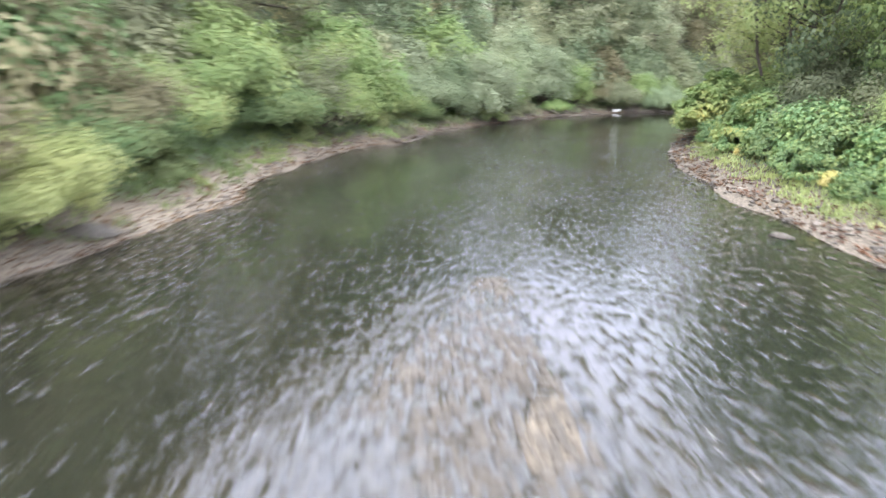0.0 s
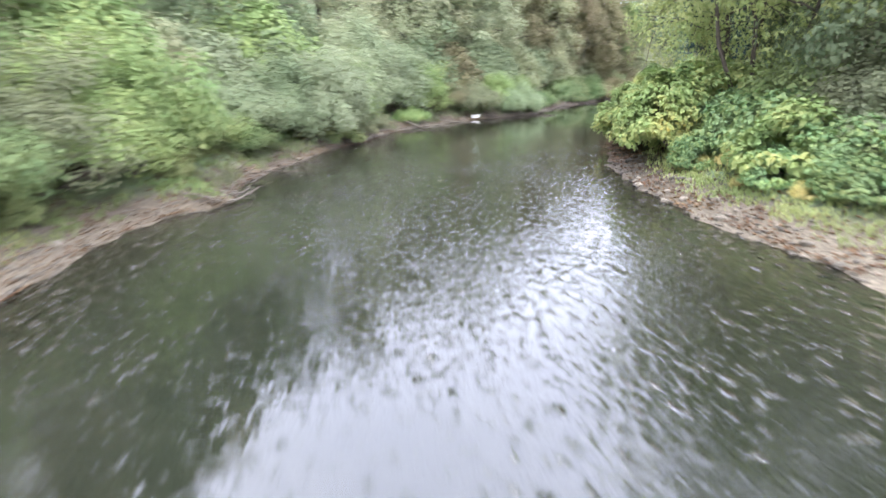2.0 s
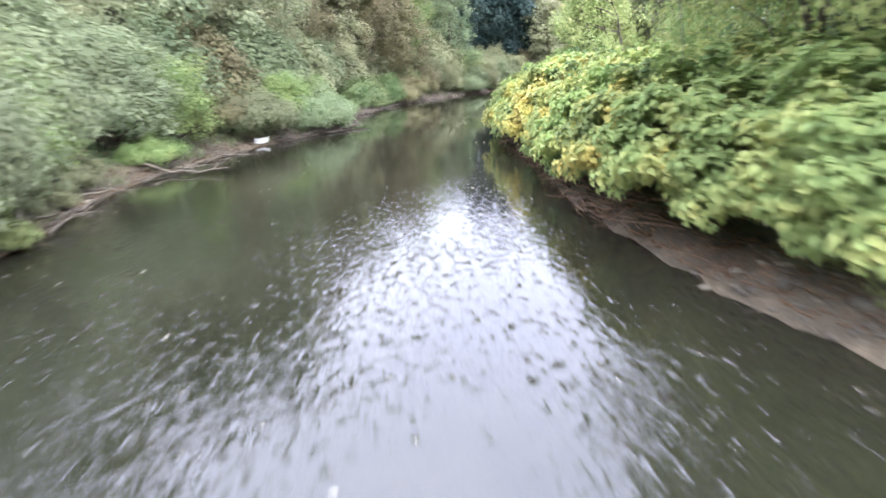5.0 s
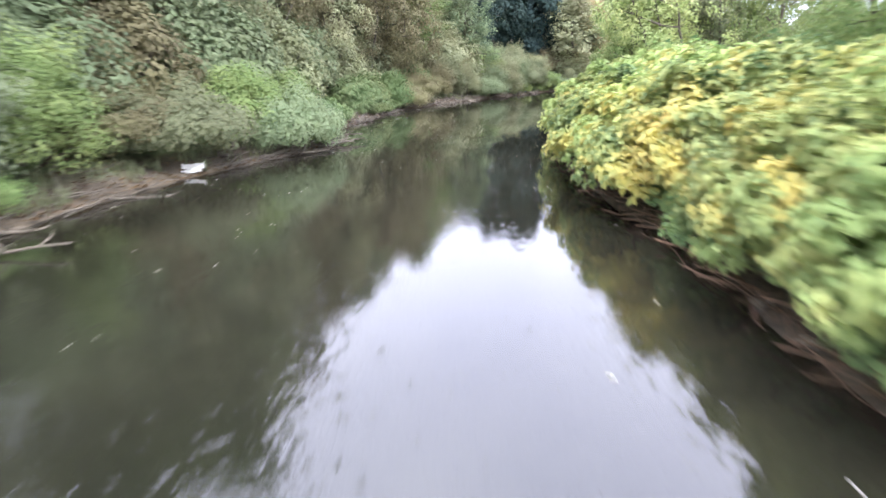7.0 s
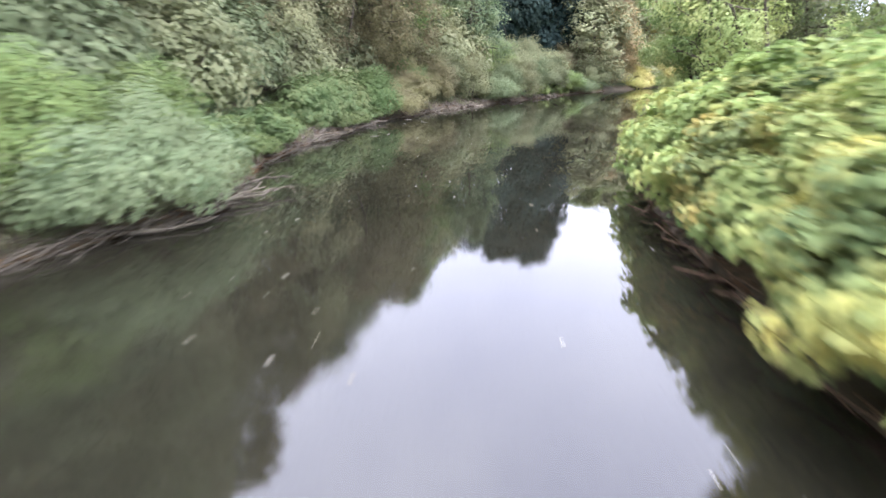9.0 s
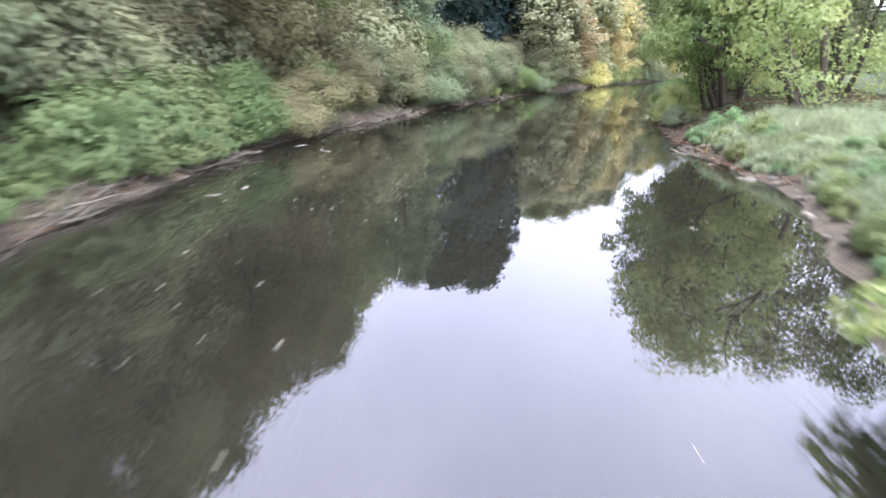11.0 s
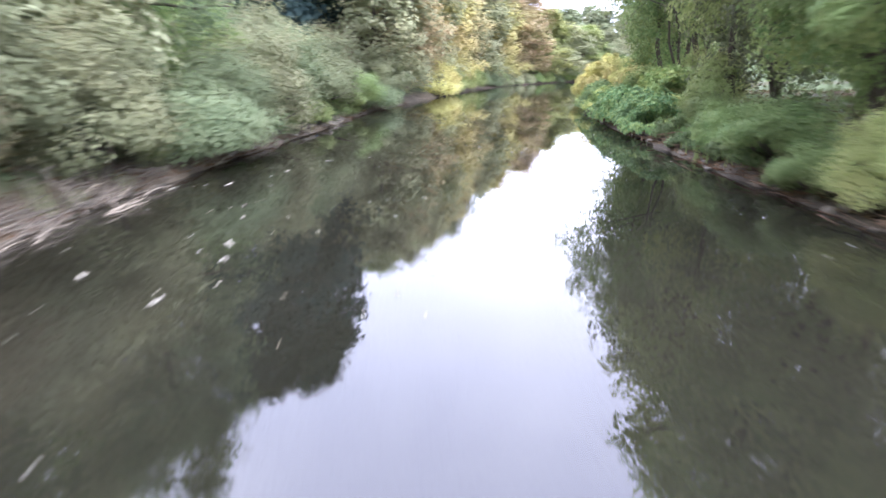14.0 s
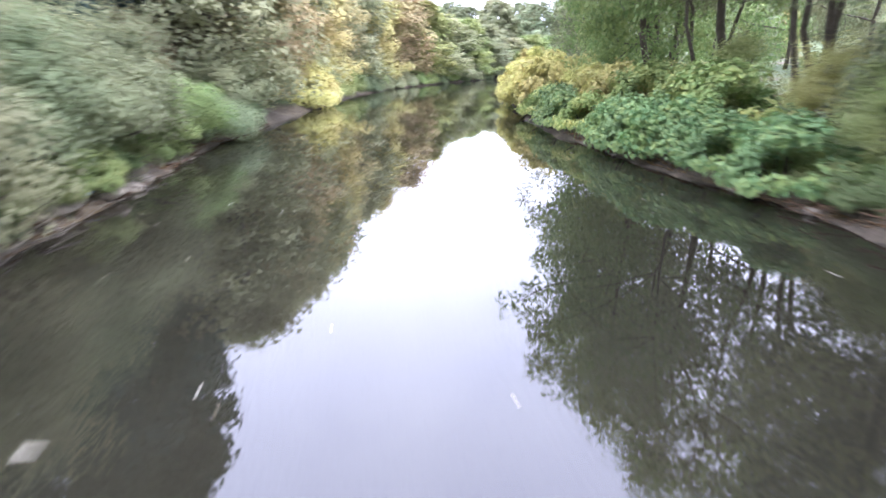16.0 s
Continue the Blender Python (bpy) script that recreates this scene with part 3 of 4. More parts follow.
TREE = [
    tree_kind("alder", 21, 9.0, 2.7, 0.01, 160, 165, 0.10, 0.083, 0.14, arms=4, full=True),
    tree_kind("ash", 22, 10.0, 2.9, 0.01, 165, 165, 0.105, 0.083, 0.16, lean=0.03, arms=4, full=True),
    tree_kind("maple", 23, 8.0, 3.0, 0.01, 160, 165, 0.10, 0.085, 0.13, forks=2, arms=4, full=True),
    tree_kind("poplar", 24, 11.0, 2.6, 0.01, 165, 165, 0.105, 0.083, 0.15, narrow=0.25, arms=4, full=True),
]
BACK_TREE = [
    tree_kind("back_oak", 25, 9.5, 3.4, 0.02, 120, 84, 0.155, 0.135, 0.16, arms=3, full=True),
    tree_kind("back_ash", 26, 10.5, 3.2, 0.02, 120, 84, 0.155, 0.135, 0.17, arms=3, full=True),
    tree_kind("back_lime", 27, 8.5, 3.4, 0.02, 120, 84, 0.155, 0.135, 0.15, arms=3, full=True),
]
COLUMN = [
    tree_kind("column_oak", 61, 9.0, 2.7, 0.01, 210, 92, 0.145, 0.125, 0.14, arms=3, full=True),
    tree_kind("column_maple", 62, 9.0, 2.8, 0.01, 210, 92, 0.145, 0.125, 0.15, arms=3, full=True),
    tree_kind("column_beech", 63, 9.0, 2.6, 0.01, 210, 92, 0.145, 0.125, 0.14, narrow=0.2, arms=3, full=True),
]
FAR_TREE = [tree_kind("far_crown", 68 + i, 9.0, 2.9, 0.01, 130, 40, 0.37, 0.33, 0.14, arms=2, full=True) for i in range(2)]
SMALL_TREE = [tree_kind("small_crown", 71 + i, 9.0, 2.8, 0.01, 130, 62, 0.21, 0.19, 0.14, arms=2, full=True) for i in range(3)]
DARK_TREE = [tree_kind("dark_oak", 67, 12.6, 3.9, 0.01, 280, 130, 0.24, 0.22, 0.2, arms=3, full=True)]
HIGH_TREE = [
    tree_kind("high_alder", 64, 9.0, 3.4, 0.22, 118, 150, 0.115, 0.085, 0.10, lean=0.04, forks=2),
    tree_kind("high_ash", 65, 10.0, 3.2, 0.26, 112, 150, 0.115, 0.08, 0.12, lean=0.02, forks=1),
    tree_kind("high_willow", 66, 8.5, 3.5, 0.20, 118, 150, 0.11, 0.08, 0.09, lean=0.05, forks=3),
]
OPEN_TREE = [
    tree_kind("open_willow", 31, 9.0, 3.8, 0.08, 140, 160, 0.105, 0.07, 0.10, lean=0.08, forks=3, droop=0.7),
    tree_kind("open_ash", 32, 10.0, 3.5, 0.12, 135, 160, 0.115, 0.08, 0.13, lean=0.03, forks=1),
    tree_kind("open_alder", 33, 8.5, 3.5, 0.08, 140, 160, 0.11, 0.085, 0.09, lean=0.05, forks=4),
]
THIN_TREE = [
    tree_kind("thin_alder", 36, 7.4, 3.7, 0.22, 64, 150, 0.095, 0.066, 0.06, lean=0.06, forks=3, droop=0.4, arms=16),
    tree_kind("thin_ash", 37, 8.6, 3.0, 0.28, 60, 150, 0.095, 0.066, 0.075, lean=0.03, forks=4, droop=0.4, arms=16),
]
LEAN_TREE = [
    tree_kind("leaning_maple", 34, 6.4, 3.3, 0.1, 112, 150, 0.11, 0.08, 0.12, lean=0.36, forks=3, droop=0.6, arms=12),
    tree_kind("leaning_alder", 35, 7.2, 3.0, 0.13, 100, 150, 0.11, 0.08, 0.11, lean=0.26, forks=4, droop=0.5, arms=12),
]
KNOT = [
    bush_kind("knotweed", 41, 1.3, 1.85, 72, 92, 0.11, 0.09, droop=0.5, broad=True, up=1.0, floor=0.2, stems=9, puff=0.6),
    bush_kind("knotweed_wide", 42, 1.5, 1.7, 72, 92, 0.11, 0.09, droop=0.5, broad=True, up=1.0, floor=0.2, stems=9, puff=0.6),
    bush_kind("knotweed_low", 43, 1.4, 1.5, 46, 56, 0.135, 0.112, droop=0.5, broad=True, up=0.9, floor=0.15, stems=3, puff=0.75),
]
HERB = [
    bush_kind("herb", 51, 0.8, 0.7, 30, 90, 0.082, 0.066, droop=0.4, up=0.8, stems=2),
    bush_kind("nettle", 52, 0.75, 0.8, 32, 90, 0.088, 0.046, spike=0.3, droop=0.4, stems=2),
]

WORDS = {"willow": "grey-green willow", "green": "fresh green", "deep": "deep green", "lime": "bright yellow-green", "olive": "olive-green", "tan": "faded tan-green",
         "rust": "golden-brown autumn", "gold": "golden-yellow autumn", "dark": "very dark green", "brown": "brownish olive", "mint": "cool mint-green", "sage": "pale sage-green willow"}


def shrub(bank, s, d, kind, leaf, scale, turn=0, kinds=BUSH):
    x, y = bank.at(s, d)
    place(kinds[kind], "bush", x, y, bank.facing(s) + turn % 70 - 35, scale, LEAF[leaf], WORDS[leaf] + " leafy shrub growing on the river bank", "bush", "bank shrubs")


def wood(bank, s, d, kind, leaf, scale, turn=0, kinds=TREE, where="wooded slope above the river"):
    x, y = bank.at(s, d)
    place(kinds[kind], "tree", x, y, bank.facing(s) + turn % 70 - 35, scale, LEAF[leaf], WORDS[leaf] + " leafy tree on the " + where, "tree", "riverside trees")


def herb(bank, s, d, kind, scale, turn, leaf="herb"):
    x, y = bank.at(s, d)
    place(HERB[kind], "herb_clump", x, y, bank.facing(s) + turn % 70 - 35, scale, LEAF[leaf], "low green leafy herbs at the water's edge", "herbs", "bank herbs", sink=0.03)


rng = np.random.default_rng(5)


def pick(options):
    return options[int(rng.integers(len(options)))]


# ---- left bank: single plants that stand out ----
def here(x, y):
    return float(left.near(x, y))


def there(x, y):
    return float(right.near(x, y))


shrub(left, here(-4.7, 6.0), 0.9, 1, "lime", 0.7, 20)
shrub(left, here(2.2, 25), 1.6, 0, "sage", (1.4, 1.4, 1.5), 40)
shrub(left, here(4.8, 29), 2.0, 3, "sage", (1.25, 1.25, 1.6), 100)
shrub(left, here(0.2, 21.5), 1.8, 2, "deep", 0.7, 60)
shrub(left, here(-1.6, 17.5), 2.2, 3, "green", 1.0, 10)
shrub(left, here(6.6, 31), 0.9, 2, "green", 0.5, 150)
shrub(left, here(14.0, 35.1), 1.3, 2, "willow", (0.85, 0.95, 1.15), 80)
shrub(left, here(20.5, 42.3), 0.9, 4, "deep", 0.5, 10)
shrub(left, here(46.2, 52.0), 0.8, 0, "green", (0.9, 0.9, 0.8), 70)
shrub(left, here(48.5, 52.4), 1.0, 2, "willow", (1.0, 1.0, 0.9), 20)
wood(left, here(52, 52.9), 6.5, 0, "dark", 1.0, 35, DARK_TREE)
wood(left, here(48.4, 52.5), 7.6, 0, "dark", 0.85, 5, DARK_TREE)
# the far reach: rounded crowns down to the water, tops falling away downstream; leaf colours lightened in place of haze
for x, y, d, k, leaf, w, h in ((53.4, 53, 2.3, 1, "tan", 0.9, 0.82), (56.6, 53.3, 2.6, 0, "rust", 0.85, 0.78), (60.2, 53.7, 2.6, 1, "tan", 0.95, 0.95), (64.2, 54.1, 2.5, 2, "gold", 0.95, 0.92),
                               (67.6, 54.2, 2.8, 0, "rust", 0.8, 0.98), (71.2, 54, 2.4, 1, "tan", 0.9, 0.85), (74.8, 53.6, 2.3, 2, "gold", 0.85, 0.9), (78.6, 52.2, 2.3, 1, "rust", 0.9, 0.82),
                               (81.6, 51.2, 1.8, 0, "lime", 0.9, 0.62), (84.0, 49.8, 1.7, 1, "tan", 0.9, 0.52), (86.4, 48.3, 1.6, 2, "lime", 0.85, 0.5), (88.6, 47, 1.6, 0, "tan", 0.85, 0.47), (90.8, 45, 1.4, 1, "tan", 0.9, 0.36), (93.4, 42.5, 1.6, 2, "lime", 0.8, 0.36), (96, 40, 1.6, 0, "green", 0.8, 0.36),
                               (56, 53.2, 6.0, 2, "tan", 1.1, 0.8), (60.5, 53.7, 6.2, 0, "green", 1.2, 0.95), (64.5, 54.2, 6.0, 1, "tan", 1.25, 1.08), (68.5, 54.1, 6.2, 2, "tan", 1.25, 1.12), (72.5, 53.9, 6.0, 0, "sage", 1.2, 1.1),
                               (76, 53.2, 5.8, 1, "tan", 1.2, 0.95), (79, 52, 5.6, 2, "green", 1.1, 0.78), (82, 51, 5.4, 0, "sage", 1.1, 0.6), (85.5, 49, 5, 1, "green", 1.0, 0.45)):
    wood(left, here(x, y), d, k, leaf, (w + 0.32, w + 0.32, h * 1.02), x * 7, COLUMN)
s = here(70.5, 54)
while s < here(96, 40):
    shrub(left, s, 0.35, int(rng.integers(2)), pick(["olive", "tan", "green", "willow"]), rng.uniform(0.38, 0.55), rng.uniform(0, 360), FAR_BUSH)
    s += rng.uniform(1.5, 2.1)
for x, y, leaf, k in ((58.2, 53.5, "gold", 1.15), (59.9, 53.7, "gold", 0.8), (61.8, 53.9, "green", 0.6), (63.4, 54, "lime", 0.65), (65.4, 54.2, "lime", 0.7), (67.2, 54.2, "green", 0.7), (69.6, 54.1, "willow", 0.5), (73, 53.8, "green", 0.5), (80.5, 51.5, "olive", 0.5), (77, 53, "olive", 0.5), (83, 50.4, "green", 0.45)):
    shrub(left, here(x, y), 0.7, int(x) % 2, leaf, k, x * 9, FAR_BUSH)
wood(left, here(36.7, 49.5), 3.0, 1, "willow", (0.85, 0.85, 0.76), 10)
wood(left, here(28.8, 47), 3.2, 2, "brown", (1.0, 1.0, 1.05), 50)
wood(left, here(23.2, 44.3), 3.2, 0, "tan", (0.8, 0.8, 0.9), 30)
for x, y, d, k, leaf, sc in ((24.6, 45.2, 2.5, 0, "brown", 0.74), (27.4, 46.6, 2.7, 2, "brown", 0.78), (31.2, 48.1, 3.4, 0, "green", 0.7)):
    wood(left, here(x, y), d, k, leaf, sc, x * 13, HIGH_TREE)

SINGLE_BUSH = [here(x, y) for x, y in ((2.2, 25), (4.8, 29), (-1.6, 17.5), (-4.7, 6), (13.8, 35), (20.5, 42.3), (58.7, 53.5), (46.2, 52), (48.5, 52.4))]
SINGLE_TREE = [here(44.5, 51.5), here(47.5, 52.4), here(50.5, 52.7)]


def free(s, taken, gap):
    return all(abs(s - k) > gap for k in taken)


# ---- left bank: rows of growth up the slope ----
S_LOW = here(82, 51)
S0, S_BEND, S_MID, S_FAR, S_END = here(-5, -6), here(0, 21.5), here(20, 42), here(55, 53.2), here(97, 39)
s = S0
while s < S_FAR - 2:
    tones = ["brown", "brown", "deep", "olive"] if s < here(-3.6, 10) else ["olive", "tan", "green", "deep", "willow", "green"] if s < S_BEND else ["sage", "willow", "green", "olive", "sage"] if s < here(8.5, 32.5) else ["olive", "green", "willow", "olive", "brown"] if s < S_MID else ["sage", "willow", "tan", "willow", "olive"] if here(34, 48.9) < s < here(41.5, 50.7) else ["brown", "brown", "brown", "deep"] if s < here(31, 48) else ["olive", "brown", "tan", "willow"]
    beach = here(-4.6, 5) < s < here(1.0, 22.8) or here(28, 46.8) < s < here(33, 48.6)
    d = rng.uniform(1.9, 2.6) if beach else rng.uniform(0.9, 1.3) if here(33, 48.6) < s < here(40, 50.4) else rng.uniform(1.1, 1.5) if s > S_MID else rng.uniform(1.7, 2.2) if here(5.5, 30) < s < here(16, 38) else rng.uniform(1.2, 1.8)
    d *= 0.78 if here(22.5, 43.8) < s < here(28, 46.8) else 1
    low = here(15.6, 37.6) < s < here(23.4, 44.4)
    if free(s, SINGLE_BUSH, 1.2):
        shrub(left, s, d, int(rng.integers(5)), pick(["mint", "deep", "mint"] if low else tones), tuple(rng.uniform(0.5, 0.66) * np.array((1.0, 1.0, 0.5))) if low else rng.uniform(0.85, 1.2), rng.uniform(0, 360))
    s += rng.uniform(1.5, 2.1)
s = S0 + 1
while s < S_FAR:
    tones = ["brown", "deep", "brown", "olive"] if s < here(-3.6, 10) else ["olive", "tan", "green", "willow"] if s < S_BEND else ["sage", "willow", "green"] if s < here(8.5, 32.5) else ["willow", "brown", "olive"] if s < S_MID else ["sage", "tan", "green"] if here(34, 48.9) < s < here(41.5, 50.7) else ["brown", "brown", "olive"] if s < here(31, 48) else ["olive", "brown", "willow", "tan"]
    shrub(left, s, rng.uniform(3.1, 4.0), int(rng.integers(2)), pick(tones), rng.uniform(1.2, 1.6) * (0.75 if here(41.5, 50.7) < s < here(52, 53) else 1), rng.uniform(0, 360), FAR_BUSH)
    s += rng.uniform(2.1, 2.9)
s = S0 - 2
while s < S_FAR - 1:
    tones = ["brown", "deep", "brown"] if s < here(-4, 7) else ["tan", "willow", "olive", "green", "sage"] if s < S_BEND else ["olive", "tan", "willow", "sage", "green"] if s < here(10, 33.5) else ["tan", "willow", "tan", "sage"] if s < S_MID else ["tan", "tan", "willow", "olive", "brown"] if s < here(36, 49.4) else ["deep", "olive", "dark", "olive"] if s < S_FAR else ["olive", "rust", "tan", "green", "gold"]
    far = s > S_LOW or s < here(-5, 0)
    if free(s, SINGLE_TREE, 2.8):
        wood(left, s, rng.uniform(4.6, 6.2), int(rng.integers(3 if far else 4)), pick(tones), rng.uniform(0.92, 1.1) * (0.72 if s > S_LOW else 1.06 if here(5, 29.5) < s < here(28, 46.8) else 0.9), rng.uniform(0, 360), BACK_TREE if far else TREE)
    s += rng.uniform(2.2, 2.8) if s > S_FAR else rng.uniform(2.9, 3.9)
s = S0 - 2
while s < here(44, 51.4):
    if s < S_LOW:
        wood(left, s, rng.uniform(7.2, 9.2), int(rng.integers(3)), pick(["olive", "tan", "green", "rust", "willow", "willow"]), rng.uniform(0.82, 0.98), rng.uniform(0, 360), BACK_TREE)
    s += rng.uniform(2.8, 3.6)
s = here(11, 34)
while s < here(31, 48):
    wood(left, s, rng.uniform(5.6, 7.0), int(rng.integers(3)), pick(["tan", "willow", "sage", "olive"]), rng.uniform(0.86, 0.98), rng.uniform(0, 360), BACK_TREE)
    s += rng.uniform(2.0, 2.7)
s = S0
while s < S_FAR:
    if not here(-4.6, 5) < s < here(1.6, 24.2) and not here(27.5, 46.6) < s < here(33.4, 48.7) and (s < S_MID or rng.uniform() < 0.4 or here(34, 48.9) < s < here(46, 52)) and not (here(5.5, 30) < s < here(12.5, 34.5) and rng.uniform() < 0.25):
        if s < here(4, 28.5) or s > here(33.4, 48.7) or rng.uniform() < 0.45:
            herb(left, s, rng.uniform(0.55, 1.1), int(rng.integers(2)), rng.uniform(0.6, 1.0), rng.uniform(0, 360), pick(["herb", "green", "olive", "deep"]))
    elif rng.uniform() < 0.5 and s < S_BEND:
        herb(left, s, rng.uniform(1.3, 1.7), int(rng.integers(2)), rng.uniform(0.5, 0.8), rng.uniform(0, 360))
    s += rng.uniform(0.9, 1.5)
for x, y in ((15.9, 38.2), (16.6, 39.2), (17.4, 39.9), (18.2, 40.6)):
    herb(left, here(x, y), 0.9, 0, 1.25, rng.uniform(0, 360), "deep")
for x, y in ((20.6, 42.3), (21.3, 42.9), (22.0, 43.4), (22.7, 43.9), (23.2, 44.3)):
    herb(left, here(x, y), 0.7, 0, 1.15, rng.uniform(0, 360), "fern")
    herb(left, here(x, y), 1.4, 1, 1.7, rng.uniform(0, 360), "fern")

# ---- right bank ----
def knot(s, d, kind, leaf, scale, turn):
    x, y = right.at(s, d)
    word = {"knot_yellow": "pale yellow", "knotweed": "yellow and green", "knot_lime": "yellow-green", "knot_green": "green"}[leaf]
    place(KNOT[kind], "knotweed_clump", x, y, right.facing(s) + turn % 70 - 35, scale, LEAF[leaf], word + " broad-leaved knotweed clump overhanging the water", "knotweed", "knotweed hedge", bark=TWIG)


s = there(6.9, 17.5)
while s < there(20, 31.8):
    leaf = "knot_lime" if s < there(8.9, 20.7) else pick(["knot_lime", "knot_lime", "knot_lime", "knotweed"]) if s > there(12.8, 25.2) else pick(["knotweed", "knot_lime"])
    for d, k in ((0.82, 1.0), (2.2, 1.28)):
        knot(s + rng.uniform(-0.3, 0.3), d + (0.05 if s > there(12.5, 24.7) else 0.35 if s < there(8.9, 20.7) else 0.2) + rng.uniform(-0.2, 0.2), int(rng.integers(2)) if d < 1 else 2, leaf if rng.uniform() < 0.8 else "knot_lime", k * rng.uniform(0.97, 1.14), rng.uniform(0, 360))
    if rng.uniform() < 0.85:
        low = (s + rng.uniform(-0.5, 0.5), 0.5 + rng.uniform(-0.1, 0.12), 2, pick(["knot_lime", "knot_green", "knot_green"]), rng.uniform(0.42, 0.6), rng.uniform(0, 360))
        if s > there(9.4, 21.2):
            knot(*low)
    s += 1.3
s = there(53, 44.9)
while s < there(66, 45):
    knot(s, 1.0 + rng.uniform(-0.2, 0.3), int(rng.integers(2)), "knot_yellow" if s < there(60, 45.3) else "knotweed", rng.uniform(1.05, 1.2), rng.uniform(0, 360))
    s += 1.7
s = there(4.8, 2)
while s < there(7, 17.5):
    knot(s, 1.35 + rng.uniform(-0.15, 0.25), 2, "knot_green", rng.uniform(0.34, 0.48), rng.uniform(0, 360))
    hedge = s > there(5.3, 12.8)
    knot(s + 0.6, 2.2 + rng.uniform(-0.2, 0.3), 2, "knot_lime" if hedge and int(s * 7) % 4 == 0 else "knot_green", rng.uniform(0.62, 0.85) + 0.08 * hedge, rng.uniform(0, 360))
    shrub(right, s + 0.5, 3.5 + rng.uniform(-0.3, 0.4), int(rng.integers(5)), pick(["willow", "green", "olive", "lime"]), rng.uniform(0.8, 1.05), rng.uniform(0, 360))
    s += 1.25
for x, y, d, k in ((5.1, 12.3, 1.2, 0.18), (5.5, 14.2, 1.15, 0.17), (4.9, 9.2, 1.35, 0.2), (5.9, 15.4, 1.2, 0.2), (6.2, 16.1, 1.05, 0.16), (6.6, 16.9, 1.2, 0.22), (5.7, 14.9, 1.5, 0.26)):
    knot(there(x, y), d, 2, "knot_yellow", k, x * 50)
s = there(41.5, 42)
while s < there(53, 44.9):
    knot(s, 0.6 + rng.uniform(-0.2, 0.2), 2, pick(["knot_green", "knot_green", "knot_lime"]), rng.uniform(0.6, 0.8), rng.uniform(0, 360))
    if s > there(43, 42.5):
        knot(s + 0.6, 1.9 + rng.uniform(-0.2, 0.3), 2, pick(["knot_yellow", "knot_lime"]), rng.uniform(0.8, 0.95), rng.uniform(0, 360))
    s += 1.25
s = there(21, 32.4)
while s < there(31.5, 37.8):
    herb(right, s, 0.55 + rng.uniform(-0.15, 0.2), int(rng.integers(2)), rng.uniform(0.4, 0.6), rng.uniform(0, 360), pick(["mint", "sage", "herb"]))
    if s > there(24, 33.2):
        herb(right, s + 0.3, 1.25 + rng.uniform(-0.2, 0.3), int(rng.integers(2)), rng.uniform(0.45, 0.7), rng.uniform(0, 360), pick(["mint", "herb", "sage"]))
    if s < there(26.5, 34.2):
        herb(right, s + 0.4, 2.1 + rng.uniform(-0.2, 0.3), 1, rng.uniform(0.75, 1.0), rng.uniform(0, 360), pick(["mint", "green", "herb"]))
    s += 0.72
for x, y, d, leaf, k in ((33.6, 38.8, 0.45, "sage", 0.34), (34.6, 39.3, 0.35, "lime", 0.48), (35.6, 39.7, 0.4, "green", 0.42), (37.0, 40.4, 0.7, "green", 0.6), (38.6, 40.9, 0.9, "green", 0.5), (40.2, 41.5, 1.2, "green", 0.45), (41.2, 41.9, 1.6, "lime", 0.6), (43, 42.5, 2.6, "gold", 0.55), (46, 43.5, 3.0, "lime", 0.6), (49, 44.3, 3.2, "gold", 0.7)):
    shrub(right, there(x, y), d, int(x * 3) % 5, leaf, k, x * 11)
s = there(34.5, 39.3)
while s < there(42, 42.1):
    herb(right, s, 0.5 + rng.uniform(-0.1, 0.2), int(rng.integers(2)), rng.uniform(0.5, 0.75), rng.uniform(0, 360), pick(["mint", "fern", "herb"]))
    s += rng.uniform(0.7, 1.1)
for x, y, d, k, leaf, sc, turn in ((8.4, 19.9, 2.9, 0, "lime", 0.78, 30), (5.1, 11.5, 4.4, 2, "green", 0.75, 170), (5.9, 15, 4.0, 1, "willow", 1.0, 130), (7.8, 19.2, 5.6, 2, "lime", 0.95, 185),
                                 (8.5, 20, 5.0, 2, "willow", 0.95, 200), (10.5, 22.5, 6.0, 0, "green", 0.9, 250), (14, 26.5, 7.5, 1, "green", 0.9, 30), (18, 30.4, 7.5, 2, "green", 0.85, 90),
                                 (38.2, 40.8, 2.6, 1, "lime", 0.9, 60), (37.5, 40.6, 8.5, 1, "green", 0.9, 140), (43, 42.5, 6.5, 0, "green", 0.9, 250), (41.2, 41.9, 3.0, 2, "olive", 0.85, 30), (47, 43.8, 3.6, 1, "olive", 0.9, 100),
                                 (49.5, 44.4, 3.0, 0, "green", 0.95, 180), (51.4, 44.7, 3.6, 2, "green", 1.0, 240), (54.5, 45, 5.2, 0, "green", 1.0, 200), (58, 45.2, 4.0, 1, "green", 1.0, 300), (65, 45.2, 3.6, 0, "olive", 0.9, 0)):
    wood(right, there(x, y), d, k, leaf, sc, turn, HIGH_TREE if 46 < x < 50 and d > 2.7 else OPEN_TREE, "flat meadow beside the river")
for x, y, d, k, leaf, sc, turn in ((33.4, 38.7, 3.6, 0, "lime", 1.0, 30), (36.2, 40.0, 1.9, 1, "green", 0.9, 40)):
    wood(right, there(x, y), d, k, leaf, sc, turn, LEAN_TREE, "bank, leaning out over water")
